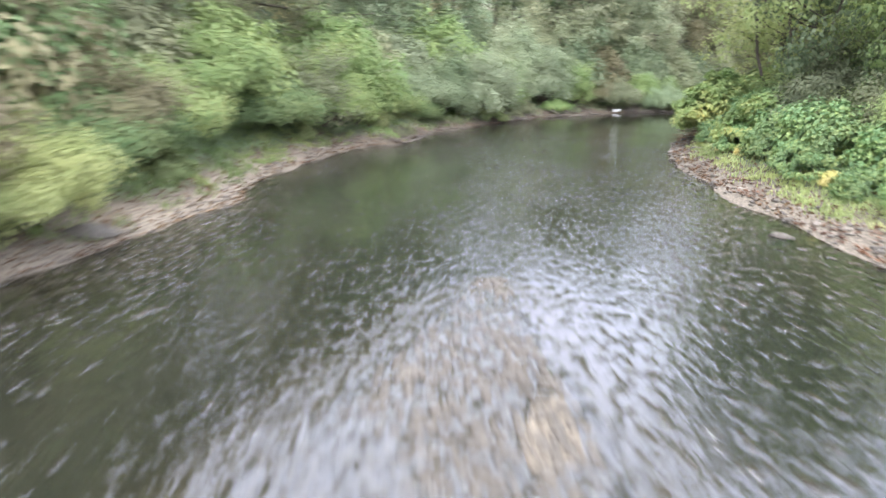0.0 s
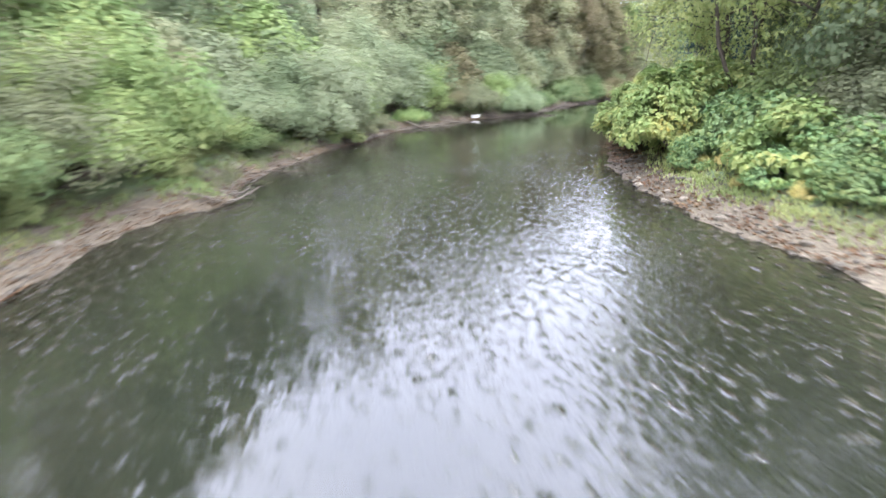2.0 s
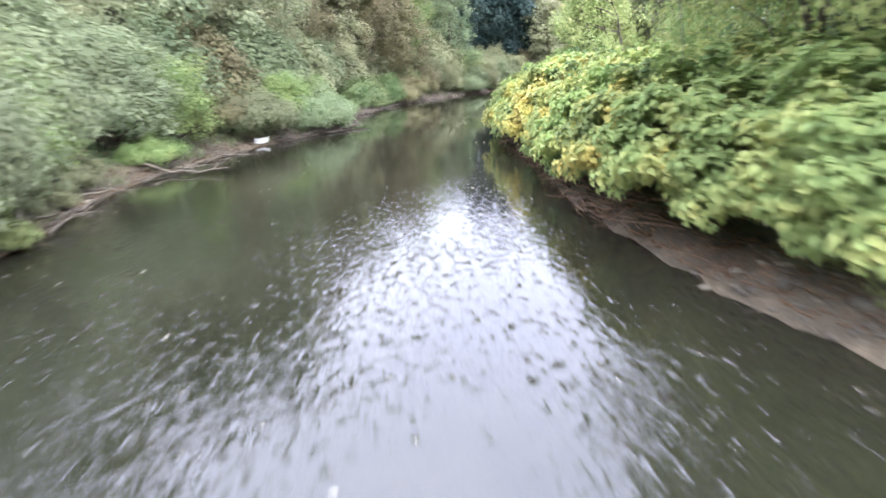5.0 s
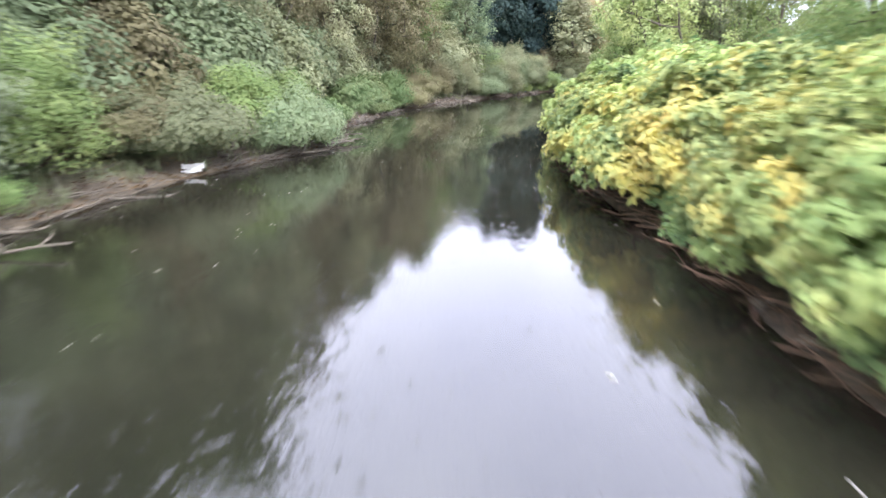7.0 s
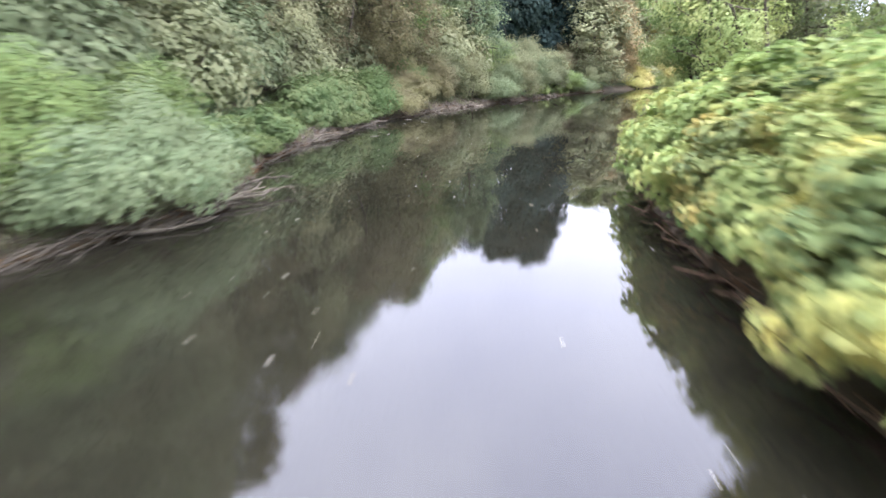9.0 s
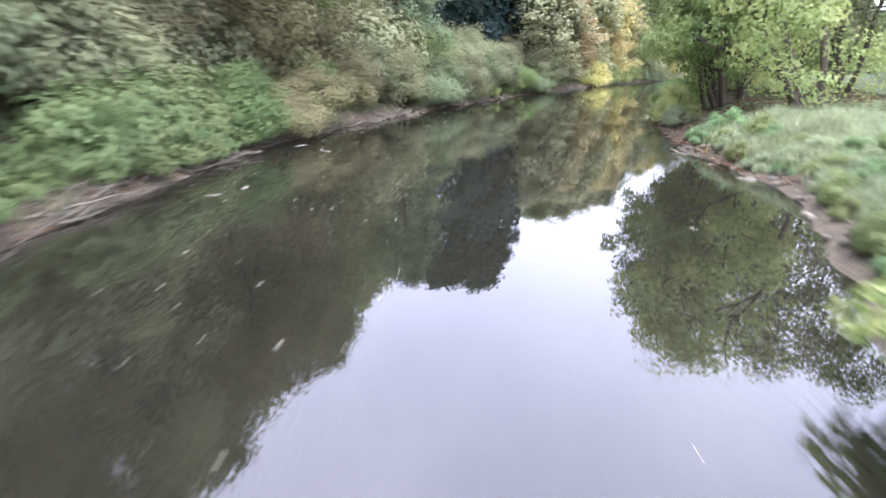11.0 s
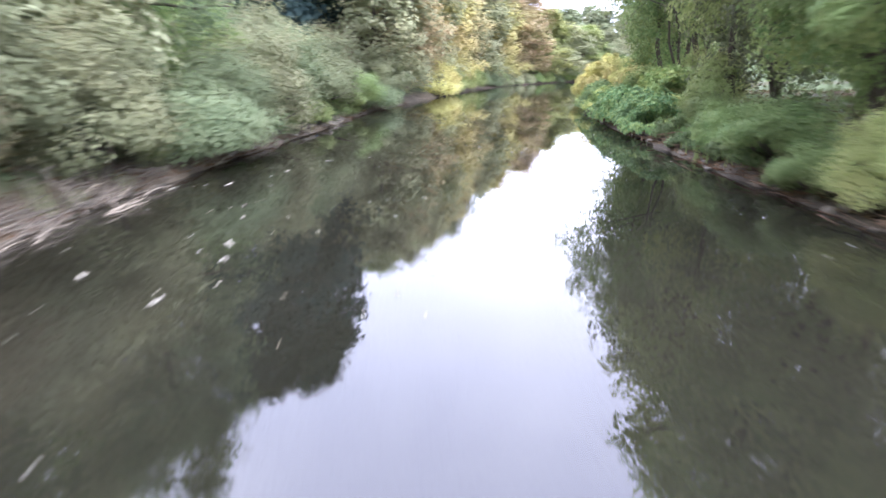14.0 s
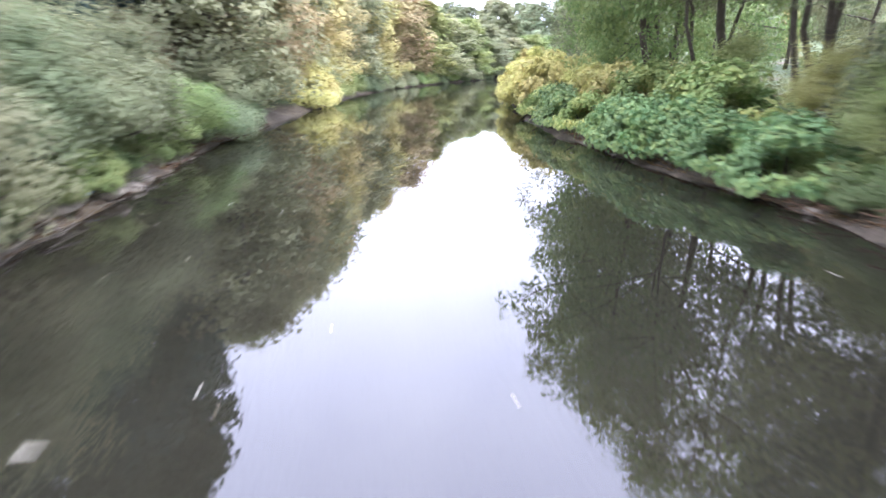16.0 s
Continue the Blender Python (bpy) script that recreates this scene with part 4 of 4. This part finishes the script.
for x, y, d, k, leaf, sc, turn in ((6.9, 17.3, 2.8, 0, "lime", 1.0, 20), (44.6, 43.0, 3.4, 1, "green", 0.95, 10), (46.6, 43.7, 3.0, 0, "green", 0.9, 55), (40.6, 41.7, 4.6, 1, "olive", 0.9, 35)):
    wood(right, there(x, y), d, k, leaf, sc, turn, THIN_TREE, "flat meadow beside the river")
for x, y, k, leaf, sc in ((36.5, 38.55, 1, "green", 0.72), (41.7, 39.9, 1, "lime", 0.8), (41.0, 35.6, 0, "olive", 1.0)):
    place(HIGH_TREE[k], "tree", x, y, 125, sc, LEAF[leaf], WORDS[leaf] + " leafy tree with a dark trunk by the river", "tree", "riverside trees")


def arched_tree(x, y):
    """A young tree whose trunk bows out low over the bank, with its leaves at the far end."""
    r = np.random.default_rng(58)
    trunk = np.array([(0, 0, -0.3), (-0.15, 0.1, 0.35), (-0.55, 0.4, 0.85), (-1.1, 0.85, 1.2), (-1.75, 1.45, 1.5), (-2.4, 2.1, 1.85)])
    limbs = []
    for q, way in ((2, (0.2, 0.5, 1.5)), (3, (-0.3, -0.4, 1.4)), (3, (-1.0, -0.5, 0.5)), (4, (-0.8, 0.9, 0.9)), (4, (-0.3, 0.2, 1.3)), (5, (-0.9, 0.3, 0.2)), (5, (-0.2, 1.0, -0.3))):
        end = trunk[q] + np.array(way)
        main = bent(r, trunk[q], end, 5, 0.06)
        limbs.append([(main, 0.035, 0.008), (bent(r, main[2], main[2] + r.normal(size=3) * 0.35, 4, 0.08), 0.014, 0.004)])
    tips = np.array([b[0][0][-1] for b in limbs])
    c = np.repeat(tips, 7, axis=0) + r.normal(size=(len(tips) * 7, 3)) * (0.45, 0.45, 0.3)
    crown = leaf_mesh("arched_crown", r, c, r.uniform(0.2, 0.42, len(c)), 130, 0.095, 0.066, 0.8, 0.5, 0.6)
    kind = {"crown": crown, "trunk": [branch_mesh("arched_trunk", [(trunk, 0.1, 0.045)], 8)], "limb": [branch_mesh("arched_limb", b, 5) for b in limbs]}
    place(kind, "tree", x, y, 0, 1.0, LEAF["green"], "young green tree with a trunk bowed over the bank", "tree", "riverside trees")


arched_tree(36.0, 36.0)
s = there(4.8, -4)
while s < there(93, 22):
    x, y = right.at(s, 0)
    # past the bend, paler leaf colours imitate distance haze
    if x > 68:
        wood(right, s, rng.uniform(2.5, 4.0), int(rng.integers(3)), pick(["olive", "tan", "sage", "gold"]), rng.uniform(0.32, 0.48), rng.uniform(0, 360), SMALL_TREE, "river bend")
    if not 25 < x < 44 or rng.uniform() < 0.45:
        wood(right, s, rng.uniform(11, 14) if 25 < x < 44 else rng.uniform(9, 13), int(rng.integers(3)), pick(["green", "deep", "olive", "green"] if x < 66 else ["olive", "tan", "sage"]), rng.uniform(0.7, 0.9) * (0.5 if y < 9 else 0.62 if 25 < x < 44 else 1) * (1 if x < 36 else 0.8 if x < 66 else 0.55), rng.uniform(0, 360), BACK_TREE if x < 66 else SMALL_TREE, "far side of the meadow")
    s += rng.uniform(3.6, 5.2)

# far woods closing the view, in pale leaf colours that stand in for haze
for i in range(84):
    a = radians(-24 + (i % 28) * 3.3)
    r = (112, 124, 138)[i // 28] + rng.uniform(-5, 6)
    x, y = 30 + r * math.cos(a), 30 + r * math.sin(a)
    if in_river(np.array([x]), np.array([y]))[0]:
        continue
    leaf = pick(["olive", "sage", "tan", "willow", "sage", "tan"])
    place(pick(FAR_TREE), "tree", x, y, math.degrees(math.atan2(30 - y, 30 - x)) + rng.uniform(-30, 30), (1.35, 1.35, rng.uniform(0.78, 0.95) * (1 + 0.06 * (i // 28))), LEAF[leaf], WORDS[leaf] + " leafy tree in the far woods", "tree", "far woods")


# ---- grass on the banks ----
def grass(name, bank, s0, s1, d0, d1, count, tall, leaf, label):
    """Many thin bent blades in tufts."""
    r = np.random.default_rng(int(count + s0))
    tufts = [bank.at(s, d) for s, d in zip(r.uniform(s0, s1, count // 14), r.uniform(d0, d1, count // 14))]
    spots = np.repeat(np.array(tufts), 14, axis=0) + r.normal(size=(len(tufts) * 14, 2)) * 0.09
    z = height(spots[:, 0], spots[:, 1])
    k = len(spots)
    base = np.stack([spots[:, 0], spots[:, 1], z - 0.02], 1)
    turn = r.uniform(0, 2 * np.pi, k)
    side = np.stack([np.cos(turn), np.sin(turn), np.zeros(k)], 1) * 0.011
    lean = np.stack([-np.sin(turn), np.cos(turn), np.zeros(k)], 1) * r.uniform(-0.6, 0.6, (k, 1))
    h = tall * r.uniform(0.5, 1.2, (k, 1))
    up = np.array([0, 0, 1.0])
    mid = base + (up * 0.6 + lean * 0.3) * h
    v = np.stack([base - side, base + side, mid + side * 0.8, mid - side * 0.8, base + (up * 0.9 + lean) * h], 1).reshape(-1, 3)
    i = (np.arange(k) * 5)[:, None]
    f = (i + np.array([[0, 1, 2, 3]])).tolist() + (i + np.array([[3, 2, 4]])).tolist()
    me = mesh_of(name, v.tolist(), f)
    me.materials.append(LEAF[leaf])
    tagged(new(name, me), label, "grass", kind="stuff")


grass("grass", right, there(4.8, 2), there(7, 17.5), 0.6, 1.5, 9000, 0.11, "lime", "short rough grass behind the stony shore")
grass("grass", right, there(21, 32.5), there(31, 37.6), 0.4, 3.2, 16000, 0.4, "sage", "long pale grass on the inner river bank")
grass("grass", right, there(37, 40.4), there(52, 44.8), 0.3, 1.2, 5000, 0.3, "green", "green grass along the water's edge")
grass("grass", left, here(-4.8, 2), here(2, 25), 0.4, 2.2, 9000, 0.16, "green", "thin dry grass above the muddy beach")
grass("grass", left, here(-1, 18.5), here(52, 52.9), 0.2, 1.3, 7000, 0.3, "olive", "green grass hanging over the bank edge")


# ---- fallen leaves and sticks on the shore ----
LITTER = leaf_material("fallen_leaf", [(0.1, (0.045, 0.028, 0.016)), (0.4, (0.105, 0.066, 0.036)), (0.7, (0.2, 0.13, 0.065)), (0.97, (0.4, 0.29, 0.14))], 0.1, 0.8)


def litter(bank, s0, s1, d0, d1, count, label):
    """Curled dead leaves strewn over the ground."""
    r = np.random.default_rng(int(count + s1))
    spots = np.array([bank.at(s, d) for s, d in zip(r.uniform(s0, s1, count), d0 + (d1 - d0) * r.uniform(0, 1, count) ** 1.3)])
    base = np.stack([spots[:, 0], spots[:, 1], height(spots[:, 0], spots[:, 1]) + 0.006], 1)
    keep = base[:, 2] > 0.0
    base = base[keep]
    k = len(base)
    a = r.uniform(0, 2 * np.pi, (k, 1))
    way = np.concatenate([np.cos(a), np.sin(a), np.zeros((k, 1))], 1) * r.uniform(0.022, 0.05, (k, 1))
    side = np.concatenate([-np.sin(a), np.cos(a), np.zeros((k, 1))], 1) * r.uniform(0.015, 0.032, (k, 1))
    curl = np.array([0, 0, 1.0]) * r.uniform(0.0, 0.035, (k, 1))
    v = np.stack([base - way, base + side + curl, base + way + curl * 0.4, base - side + curl], 1).reshape(-1, 3)
    i = (np.arange(k) * 4)[:, None, None]
    me = mesh_of("leaf_litter", v.tolist(), (i + np.array([[[0, 1, 2], [0, 2, 3]]])).reshape(-1, 3).tolist())
    me.materials.append(LITTER)
    tagged(new("leaf_litter", me), label, "leaf litter", kind="stuff")


litter(right, there(27, 34.5), there(48, 44), 0.05, 7.0, 16000, "brown fallen leaves under the riverside trees")
litter(right, there(4.8, 2), there(20, 31.8), 0.1, 1.6, 7000, "brown fallen leaves along the stony shore")
litter(left, here(-4.8, 2), here(52, 53), 0.0, 1.5, 14000, "brown fallen leaves and scraps along the muddy bank")


def sticks(bank, zones, label, wood_of=None):
    """Thin dead sticks washed up in mats along the water's edge."""
    r = np.random.default_rng(31)
    v, f = [], []
    for s0, s1, count in zones:
        for s, d, t in zip(r.uniform(s0, s1, count), r.uniform(-0.15, 0.75, count), r.normal(0, 0.45, count)):
            x, y = bank.at(s, d)
            face = radians(bank.facing(s)) + math.pi / 2 + t
            n = r.uniform(0.15, 0.5)
            z = max(ground_at(x, y), 0.0) + r.uniform(0.0, 0.10)
            a = np.array([x - n * math.cos(face), y - n * math.sin(face), z])
            c = np.array([x + n * math.cos(face), y + n * math.sin(face), z + r.uniform(-0.03, 0.08)])
            w = r.uniform(0.004, 0.012)
            tube(v, f, bent(r, a, c, 3, 0.06), (w, w * 0.8, w * 0.4), 3)
    me = mesh_of("stick_litter", v, f)
    me.materials.append(wood_of or TWIG)
    tagged(new("stick_litter", me), label, "sticks", kind="stuff")


sticks(left, ((here(2, 25), here(9, 33), 160), (here(10.5, 33.7), here(15.2, 36.6), 260), (here(16, 38), here(34, 48.9), 620), (here(34, 48.9), here(46, 52), 160), (here(-3, 13), here(2, 25), 90)), "mats of thin dead sticks washed up on the bank")
sticks(right, ((there(28, 35.3), there(41, 41.8), 160), (there(8, 19.5), there(20, 31.8), 420)), "thin dead sticks along the inner shore", STEM)

# ---- stones ----
def stone_mesh(seed, flat):
    r = np.random.default_rng(seed)
    bm = bmesh.new()
    bmesh.ops.create_icosphere(bm, subdivisions=2 if flat != 0.35 else 1, radius=1.0)
    cut = unit(r.normal(size=(7, 3)))
    for v in bm.verts:
        p = np.array(v.co)
        for c in cut:
            over = p @ c - 0.72
            if over > 0:
                p = p - c * over * 0.85
        p = p * (1 + 0.05 * r.normal())
        v.co = (p[0] * 1.25, p[1], p[2] * flat)
    me = bpy.data.meshes.new("stone")
    bm.to_mesh(me)
    bm.free()
    me.polygons.foreach_set("use_smooth", np.ones(len(me.polygons), bool))
    me.materials.append(STONE)
    return me


STONES = [stone_mesh(60 + i, f) for i, f in enumerate((0.35, 0.5, 0.65, 0.8))]


def boulder_mesh(seed):
    """A broken rock: flat faces cut from a fine ball, then roughened."""
    r = np.random.default_rng(seed)
    bm = bmesh.new()
    bmesh.ops.create_icosphere(bm, subdivisions=3, radius=1.0)
    cut = unit(r.normal(size=(13, 3)))
    for v in bm.verts:
        p = np.array(v.co)
        for c in cut:
            p = p - c * max(p @ c - 0.62, 0)
        p = p * (1 + 0.09 * noise.noise(Vector(p * 2.7 + seed)) + 0.03 * noise.noise(Vector(p * 9)))
        v.co = (p[0] * 1.3, p[1], p[2] * 0.62)
    me = bpy.data.meshes.new("boulder")
    bm.to_mesh(me)
    bm.free()
    me.materials.append(STONE)
    return me


BOULDERS = [boulder_mesh(90 + i) for i in range(3)]


def stone(x, y, size, label="grey-brown river stone lying on the muddy shore", z=None, kind=None, name="stone"):
    ob = new(name, BOULDERS[int(rng.integers(3))] if name == "boulder" else STONES[int(rng.integers(4)) if kind is None else kind])
    g = ground_at(x, y) if z is None else z
    ob.matrix_world = Matrix.LocRotScale((x, y, g + size * 0.12), Euler((rng.uniform(-0.2, 0.2), rng.uniform(-0.2, 0.2), rng.uniform(0, 6.28))), (size, size, size))
    tagged(ob, label, "stone", "shore stones")


for a, z, d0, d1, count, big in ((there(4.8, 3), there(7.2, 18.2), -0.15, 0.7, 130, 0.085), (there(24, 33.2), there(37, 40.4), -0.15, 0.45, 110, 0.095), (there(37, 40.4), there(48, 44), -0.1, 0.3, 30, 0.08),
                                 (there(9, 21), there(20, 31.8), -0.1, 0.4, 20, 0.1)):
    for k in range(count):
        x, y = right.at(rng.uniform(a, z), rng.uniform(d0, d1))
        stone(x, y, big * rng.uniform(0.3, 1.0) ** 1.3)
for k in range(50):
    x, y = left.at(rng.uniform(here(-4.8, 2), here(47, 52)), rng.uniform(-0.15, 0.5))
    stone(x, y, 0.11 * rng.uniform(0.3, 1.0) ** 1.3)
stone(27.6, 35.05, 0.22, "pale pinkish boulder at the grassy water's edge", kind=3, name="boulder")
stone(4.45, 7.2, 0.16, "flat stone just breaking the river surface", z=-0.02, kind=0)
stone(-4.5, 6.6, 0.26, "pale grey boulder below a bush on the bank", kind=2, name="boulder")
for x, y, k in ((41.6, 50.9, 0.24), (42.3, 51.0, 0.2), (42.9, 51.2, 0.2), (40.6, 50.8, 0.22)):
    stone(x, y, k, "mossy grey boulder at the foot of the bank", kind=2, name="boulder")


def gravel_bed(name, count, label):
    """Loose pebbles scattered over the shoal and the wet edge, as one spread of gravel."""
    r = np.random.default_rng(9)
    base = np.array([v.co[:] for v in STONES[0].vertices])
    tris = np.array([p.vertices[:] for p in STONES[0].polygons])
    half = count // 3
    bar = half * 3
    a, q = r.uniform(-1, 1, bar), -1.0 + 6.6 * r.uniform(0, 1, bar)
    spots = [(0.45 - 0.17 * (5.7 - q[i]) + 0.95 * a[i] * min(1.7, 0.33 * (5.9 - q[i])), q[i]) for i in range(bar)]
    spots += [tuple(right.at(s, d)) for s, d in zip(r.uniform(there(4.8, 3), there(7.5, 18.6), half), r.uniform(-0.3, 0.75, half))]
    spots += [tuple(left.at(s, d)) for s, d in zip(r.uniform(here(-4.8, 3), here(0, 21), half), r.uniform(-0.3, 0.5, half))]
    z = height(np.array([p[0] for p in spots]), np.array([p[1] for p in spots]))
    vs, fs = [], []
    for i, (x, y) in enumerate(spots):
        k, w = r.uniform(0.02, 0.055), r.uniform(0, 6.28)
        c, s = math.cos(w) * k, math.sin(w) * k
        fs.append(tris + i * len(base))
        vs.append(np.stack([base[:, 0] * c - base[:, 1] * s + x, base[:, 0] * s + base[:, 1] * c + y, base[:, 2] * k + z[i] + k * 0.1], 1))
    me = mesh_of(name, np.concatenate(vs).tolist(), np.concatenate(fs).tolist(), True)
    me.materials.append(STONE)
    tagged(new(name, me), label, "gravel", kind="stuff")


gravel_bed("gravel", 2100, "loose grey-brown gravel along the wet shore and shoal")


# ---- driftwood and litter ----
def branch(x0, y0, x1, y1, thick, lift, label):
    """A dead branch with a few side twigs, lying on the shore."""
    r = np.random.default_rng(int(1000 + x0 * 13 + y0 * 7 + x1 * 3))
    a, c = np.array([x0, y0, max(ground_at(x0, y0), 0.0) + 0.03]), np.array([x1, y1, max(ground_at(x1, y1), 0.0) + 0.03 + lift])
    main = bent(r, a, c, 8, 0.05)
    paths = [(main - a, thick, thick * 0.3)]
    for q in (2, 3, 4, 5, 6):
        side = r.normal(size=3) * (1, 1, 0.5) + (0, 0, 0.2)
        paths.append((bent(r, main[q], main[q] + unit(side) * r.uniform(0.15, 0.3) * min(1.5, np.linalg.norm(c - a)), 4, 0.1) - a, thick * 0.4, thick * 0.12))
    ob = new("driftwood_branch", branch_mesh("driftwood", paths, 6))
    ob.data.materials.append(STEM if "stem" in label else DRY if "bleached" in label else TWIG)
    ob.location = a
    tagged(ob, label, "driftwood", "driftwood")


branch(5.4, 31.0, 6.9, 29.3, 0.035, 0.1, "long bare pale branch reaching over the water")
branch(29.9, 37.2, 29.3, 36.1, 0.03, 0.02, "pale driftwood log on the stony shore")
for k in range(22):
    x, y = left.at(rng.uniform(here(10.5, 33.7), here(14.8, 36.0)), rng.uniform(-0.1, 0.7))
    a = rng.normal(0.5, 0.5)
    branch(x, y, x + 1.1 * math.cos(a), y + 1.1 * math.sin(a), rng.uniform(0.012, 0.035), rng.uniform(-0.0, 0.3), "tangled grey-brown dead branch in the debris pile")
for k in range(52):
    x, y = left.at(rng.uniform(here(28, 46.8), here(33, 48.6)), rng.uniform(-0.45, 0.5))
    a = rng.normal(0.45, 0.3)
    branch(x, y, x + 0.6 * math.cos(a), y + 0.6 * math.sin(a), rng.uniform(0.008, 0.02), rng.uniform(0, 0.06), "bleached dead branch in a raft of debris")
for s0, s1, count in ((here(2, 25), here(8, 32.3), 22), (here(18.5, 40.8), here(33, 48.6), 46), (here(35, 49.2), here(42, 50.8), 14), (here(-2, 17), here(1, 23), 8)):
    for k in range(count):
        x, y = left.at(rng.uniform(s0, s1), rng.uniform(-0.1, 0.6))
        a = rng.normal(0.7, 0.6)
        l2 = rng.uniform(0.5, 1.2)
        branch(x, y, x + l2 * math.cos(a), y + l2 * math.sin(a), rng.uniform(0.014, 0.036), rng.uniform(0, 0.15), "thin dead brown branch washed up on the bank")
for s0, s1, count in ((there(7, 17.6), there(20, 31.8), 120), (there(33, 38.6), there(40, 41.5), 10)):
    for k in range(count):
        s = rng.uniform(s0, s1)
        (x, y), (x1, y1) = right.at(s, rng.uniform(0.2, 0.8)), right.at(s + rng.uniform(-0.5, 0.5), rng.uniform(-0.35, 0.15))
        branch(x, y, x1, y1, rng.uniform(0.005, 0.013), rng.uniform(0.0, 0.25), "dry brown stem hanging down the bank below the knotweed")


def sheet(x, y, size, skin, label):
    """A crumpled piece of plastic."""
    r = np.random.default_rng(77)
    u = np.linspace(-0.5, 0.5, 9)
    gx, gy = np.meshgrid(u, u)
    gz = 0.12 * np.sin(gx * 7 + 1) * np.cos(gy * 9) + 0.05 * r.normal(size=gx.shape) + 0.14
    v = np.stack([gx.ravel() * 1.4, gy.ravel(), np.abs(gz.ravel())], 1) * size
    i = (np.arange(8)[:, None] * 9 + np.arange(8)[None]).ravel()
    me = mesh_of("plastic_sheet", v.tolist(), np.stack([i, i + 1, i + 10, i + 9], 1).tolist(), True)
    me.materials.append(skin)
    ob = new("plastic_sheet", me)
    ob.matrix_world = pose(x, y, ground_at(x, y) + 0.03, 24, -8, -40)
    tagged(ob, label, "litter")


PALE = grain_material("pale_scrap", [(0.2, (0.32, 0.32, 0.29)), (0.8, (0.7, 0.7, 0.66))], 9, 0.5, 0.2)
FOAM = grain_material("foam", [(0.2, (0.13, 0.12, 0.095)), (0.8, (0.36, 0.34, 0.28))], 25, 0.7, 0.3, per_object=0.4)
FLECK = grain_material("floating_leaf", [(0.2, (0.25, 0.23, 0.15)), (0.5, (0.42, 0.40, 0.30)), (0.8, (0.62, 0.61, 0.53))], 30, 0.5, 0.2, per_object=0.6)
BLUE = grain_material("blue_plastic", [(0.2, (0.05, 0.12, 0.36)), (0.8, (0.12, 0.24, 0.6))], 9, 0.45, 0.2)
sheet(9.85, 33.75, 0.34, PALE, "crumpled white plastic sheet caught on the muddy bank")
sheet(41.3, 51.0, 0.13, BLUE, "small crumpled blue plastic scrap among bank debris")


# ---- things afloat ----
def leaf_raft(seed, points, ragged):
    """A thin curled scrap with an uneven outline."""
    r = np.random.default_rng(seed)
    a = np.linspace(0, 2 * np.pi, points, endpoint=False)
    q = 1 + ragged * r.normal(size=points)
    rim = np.stack([q * np.cos(a), 0.38 * q * np.sin(a), 0.10 + 0.08 * r.uniform(size=points)], 1)
    low = rim * (0.9, 0.9, 0) + (0, 0, 0.02)
    v = np.concatenate([rim, low, [(0, 0, 0.07), (0, 0, 0.0)]])
    f = []
    for i in range(points):
        j = (i + 1) % points
        f += [(i, j, 2 * points), (points + j, points + i, 2 * points + 1), (i, points + i, points + j, j)]
    me = mesh_of("floating_leaf", v.tolist(), f)
    me.materials.append(FLECK)
    return me


RAFTS = [leaf_raft(80 + i, 13, 0.34) for i in range(4)]


def afloat(x, y, size, name, label, category, group):
    ob = new(name, RAFTS[int(rng.integers(4))])
    if name == "foam_patch":
        ob.material_slots[0].link = "OBJECT"
        ob.material_slots[0].material = FOAM
    ob.matrix_world = Matrix.LocRotScale((x, y, 0.003), Euler((0, 0, rng.uniform(0, 6.28))), (size, size, min(size, 0.06)))
    tagged(ob, label, category, group)


for x, y, k in ((24.9, 44.5, 0.22), (24.8, 43.3, 0.2), (27.6, 45.3, 0.14), (30.1, 45.0, 0.12), (30.3, 46.1, 0.12), (21.5, 41.1, 0.16), (20.9, 41.0, 0.2), (24.9, 43.6, 0.12), (31.5, 45.5, 0.14), (31.1, 45.2, 0.1),
                (32.4, 46.1, 0.09), (32.9, 46.5, 0.09), (34.0, 47.7, 0.16), (35.2, 47.5, 0.12), (34.1, 47.0, 0.08), (33.4, 48.3, 0.14), (36.4, 47.4, 0.1), (27.9, 46.0, 0.12)):
    afloat(x, y, k * 0.62, "foam_patch", "pale ragged foam patch drifting on calm water", "foam", "drifting foam")
for k in range(250):
    s = rng.uniform(here(-1, 18.5), here(52, 53)) if k % 2 else rng.uniform(here(6, 30.7), here(36, 49.4))
    d = -(0.4 + 4.2 * rng.uniform() ** 1.3)
    x, y = left.at(s, d)
    afloat(x, y, rng.uniform(0.012, 0.026), "floating_leaf", "small pale leaf floating on the river", "leaf", "floating leaves")
for k in range(45):
    x, y = right.at(rng.uniform(there(7, 18), there(48, 44)), -(0.3 + 1.6 * rng.uniform()))
    afloat(x, y, rng.uniform(0.012, 0.032), "floating_leaf", "small pale leaf floating on the river", "leaf", "floating leaves")
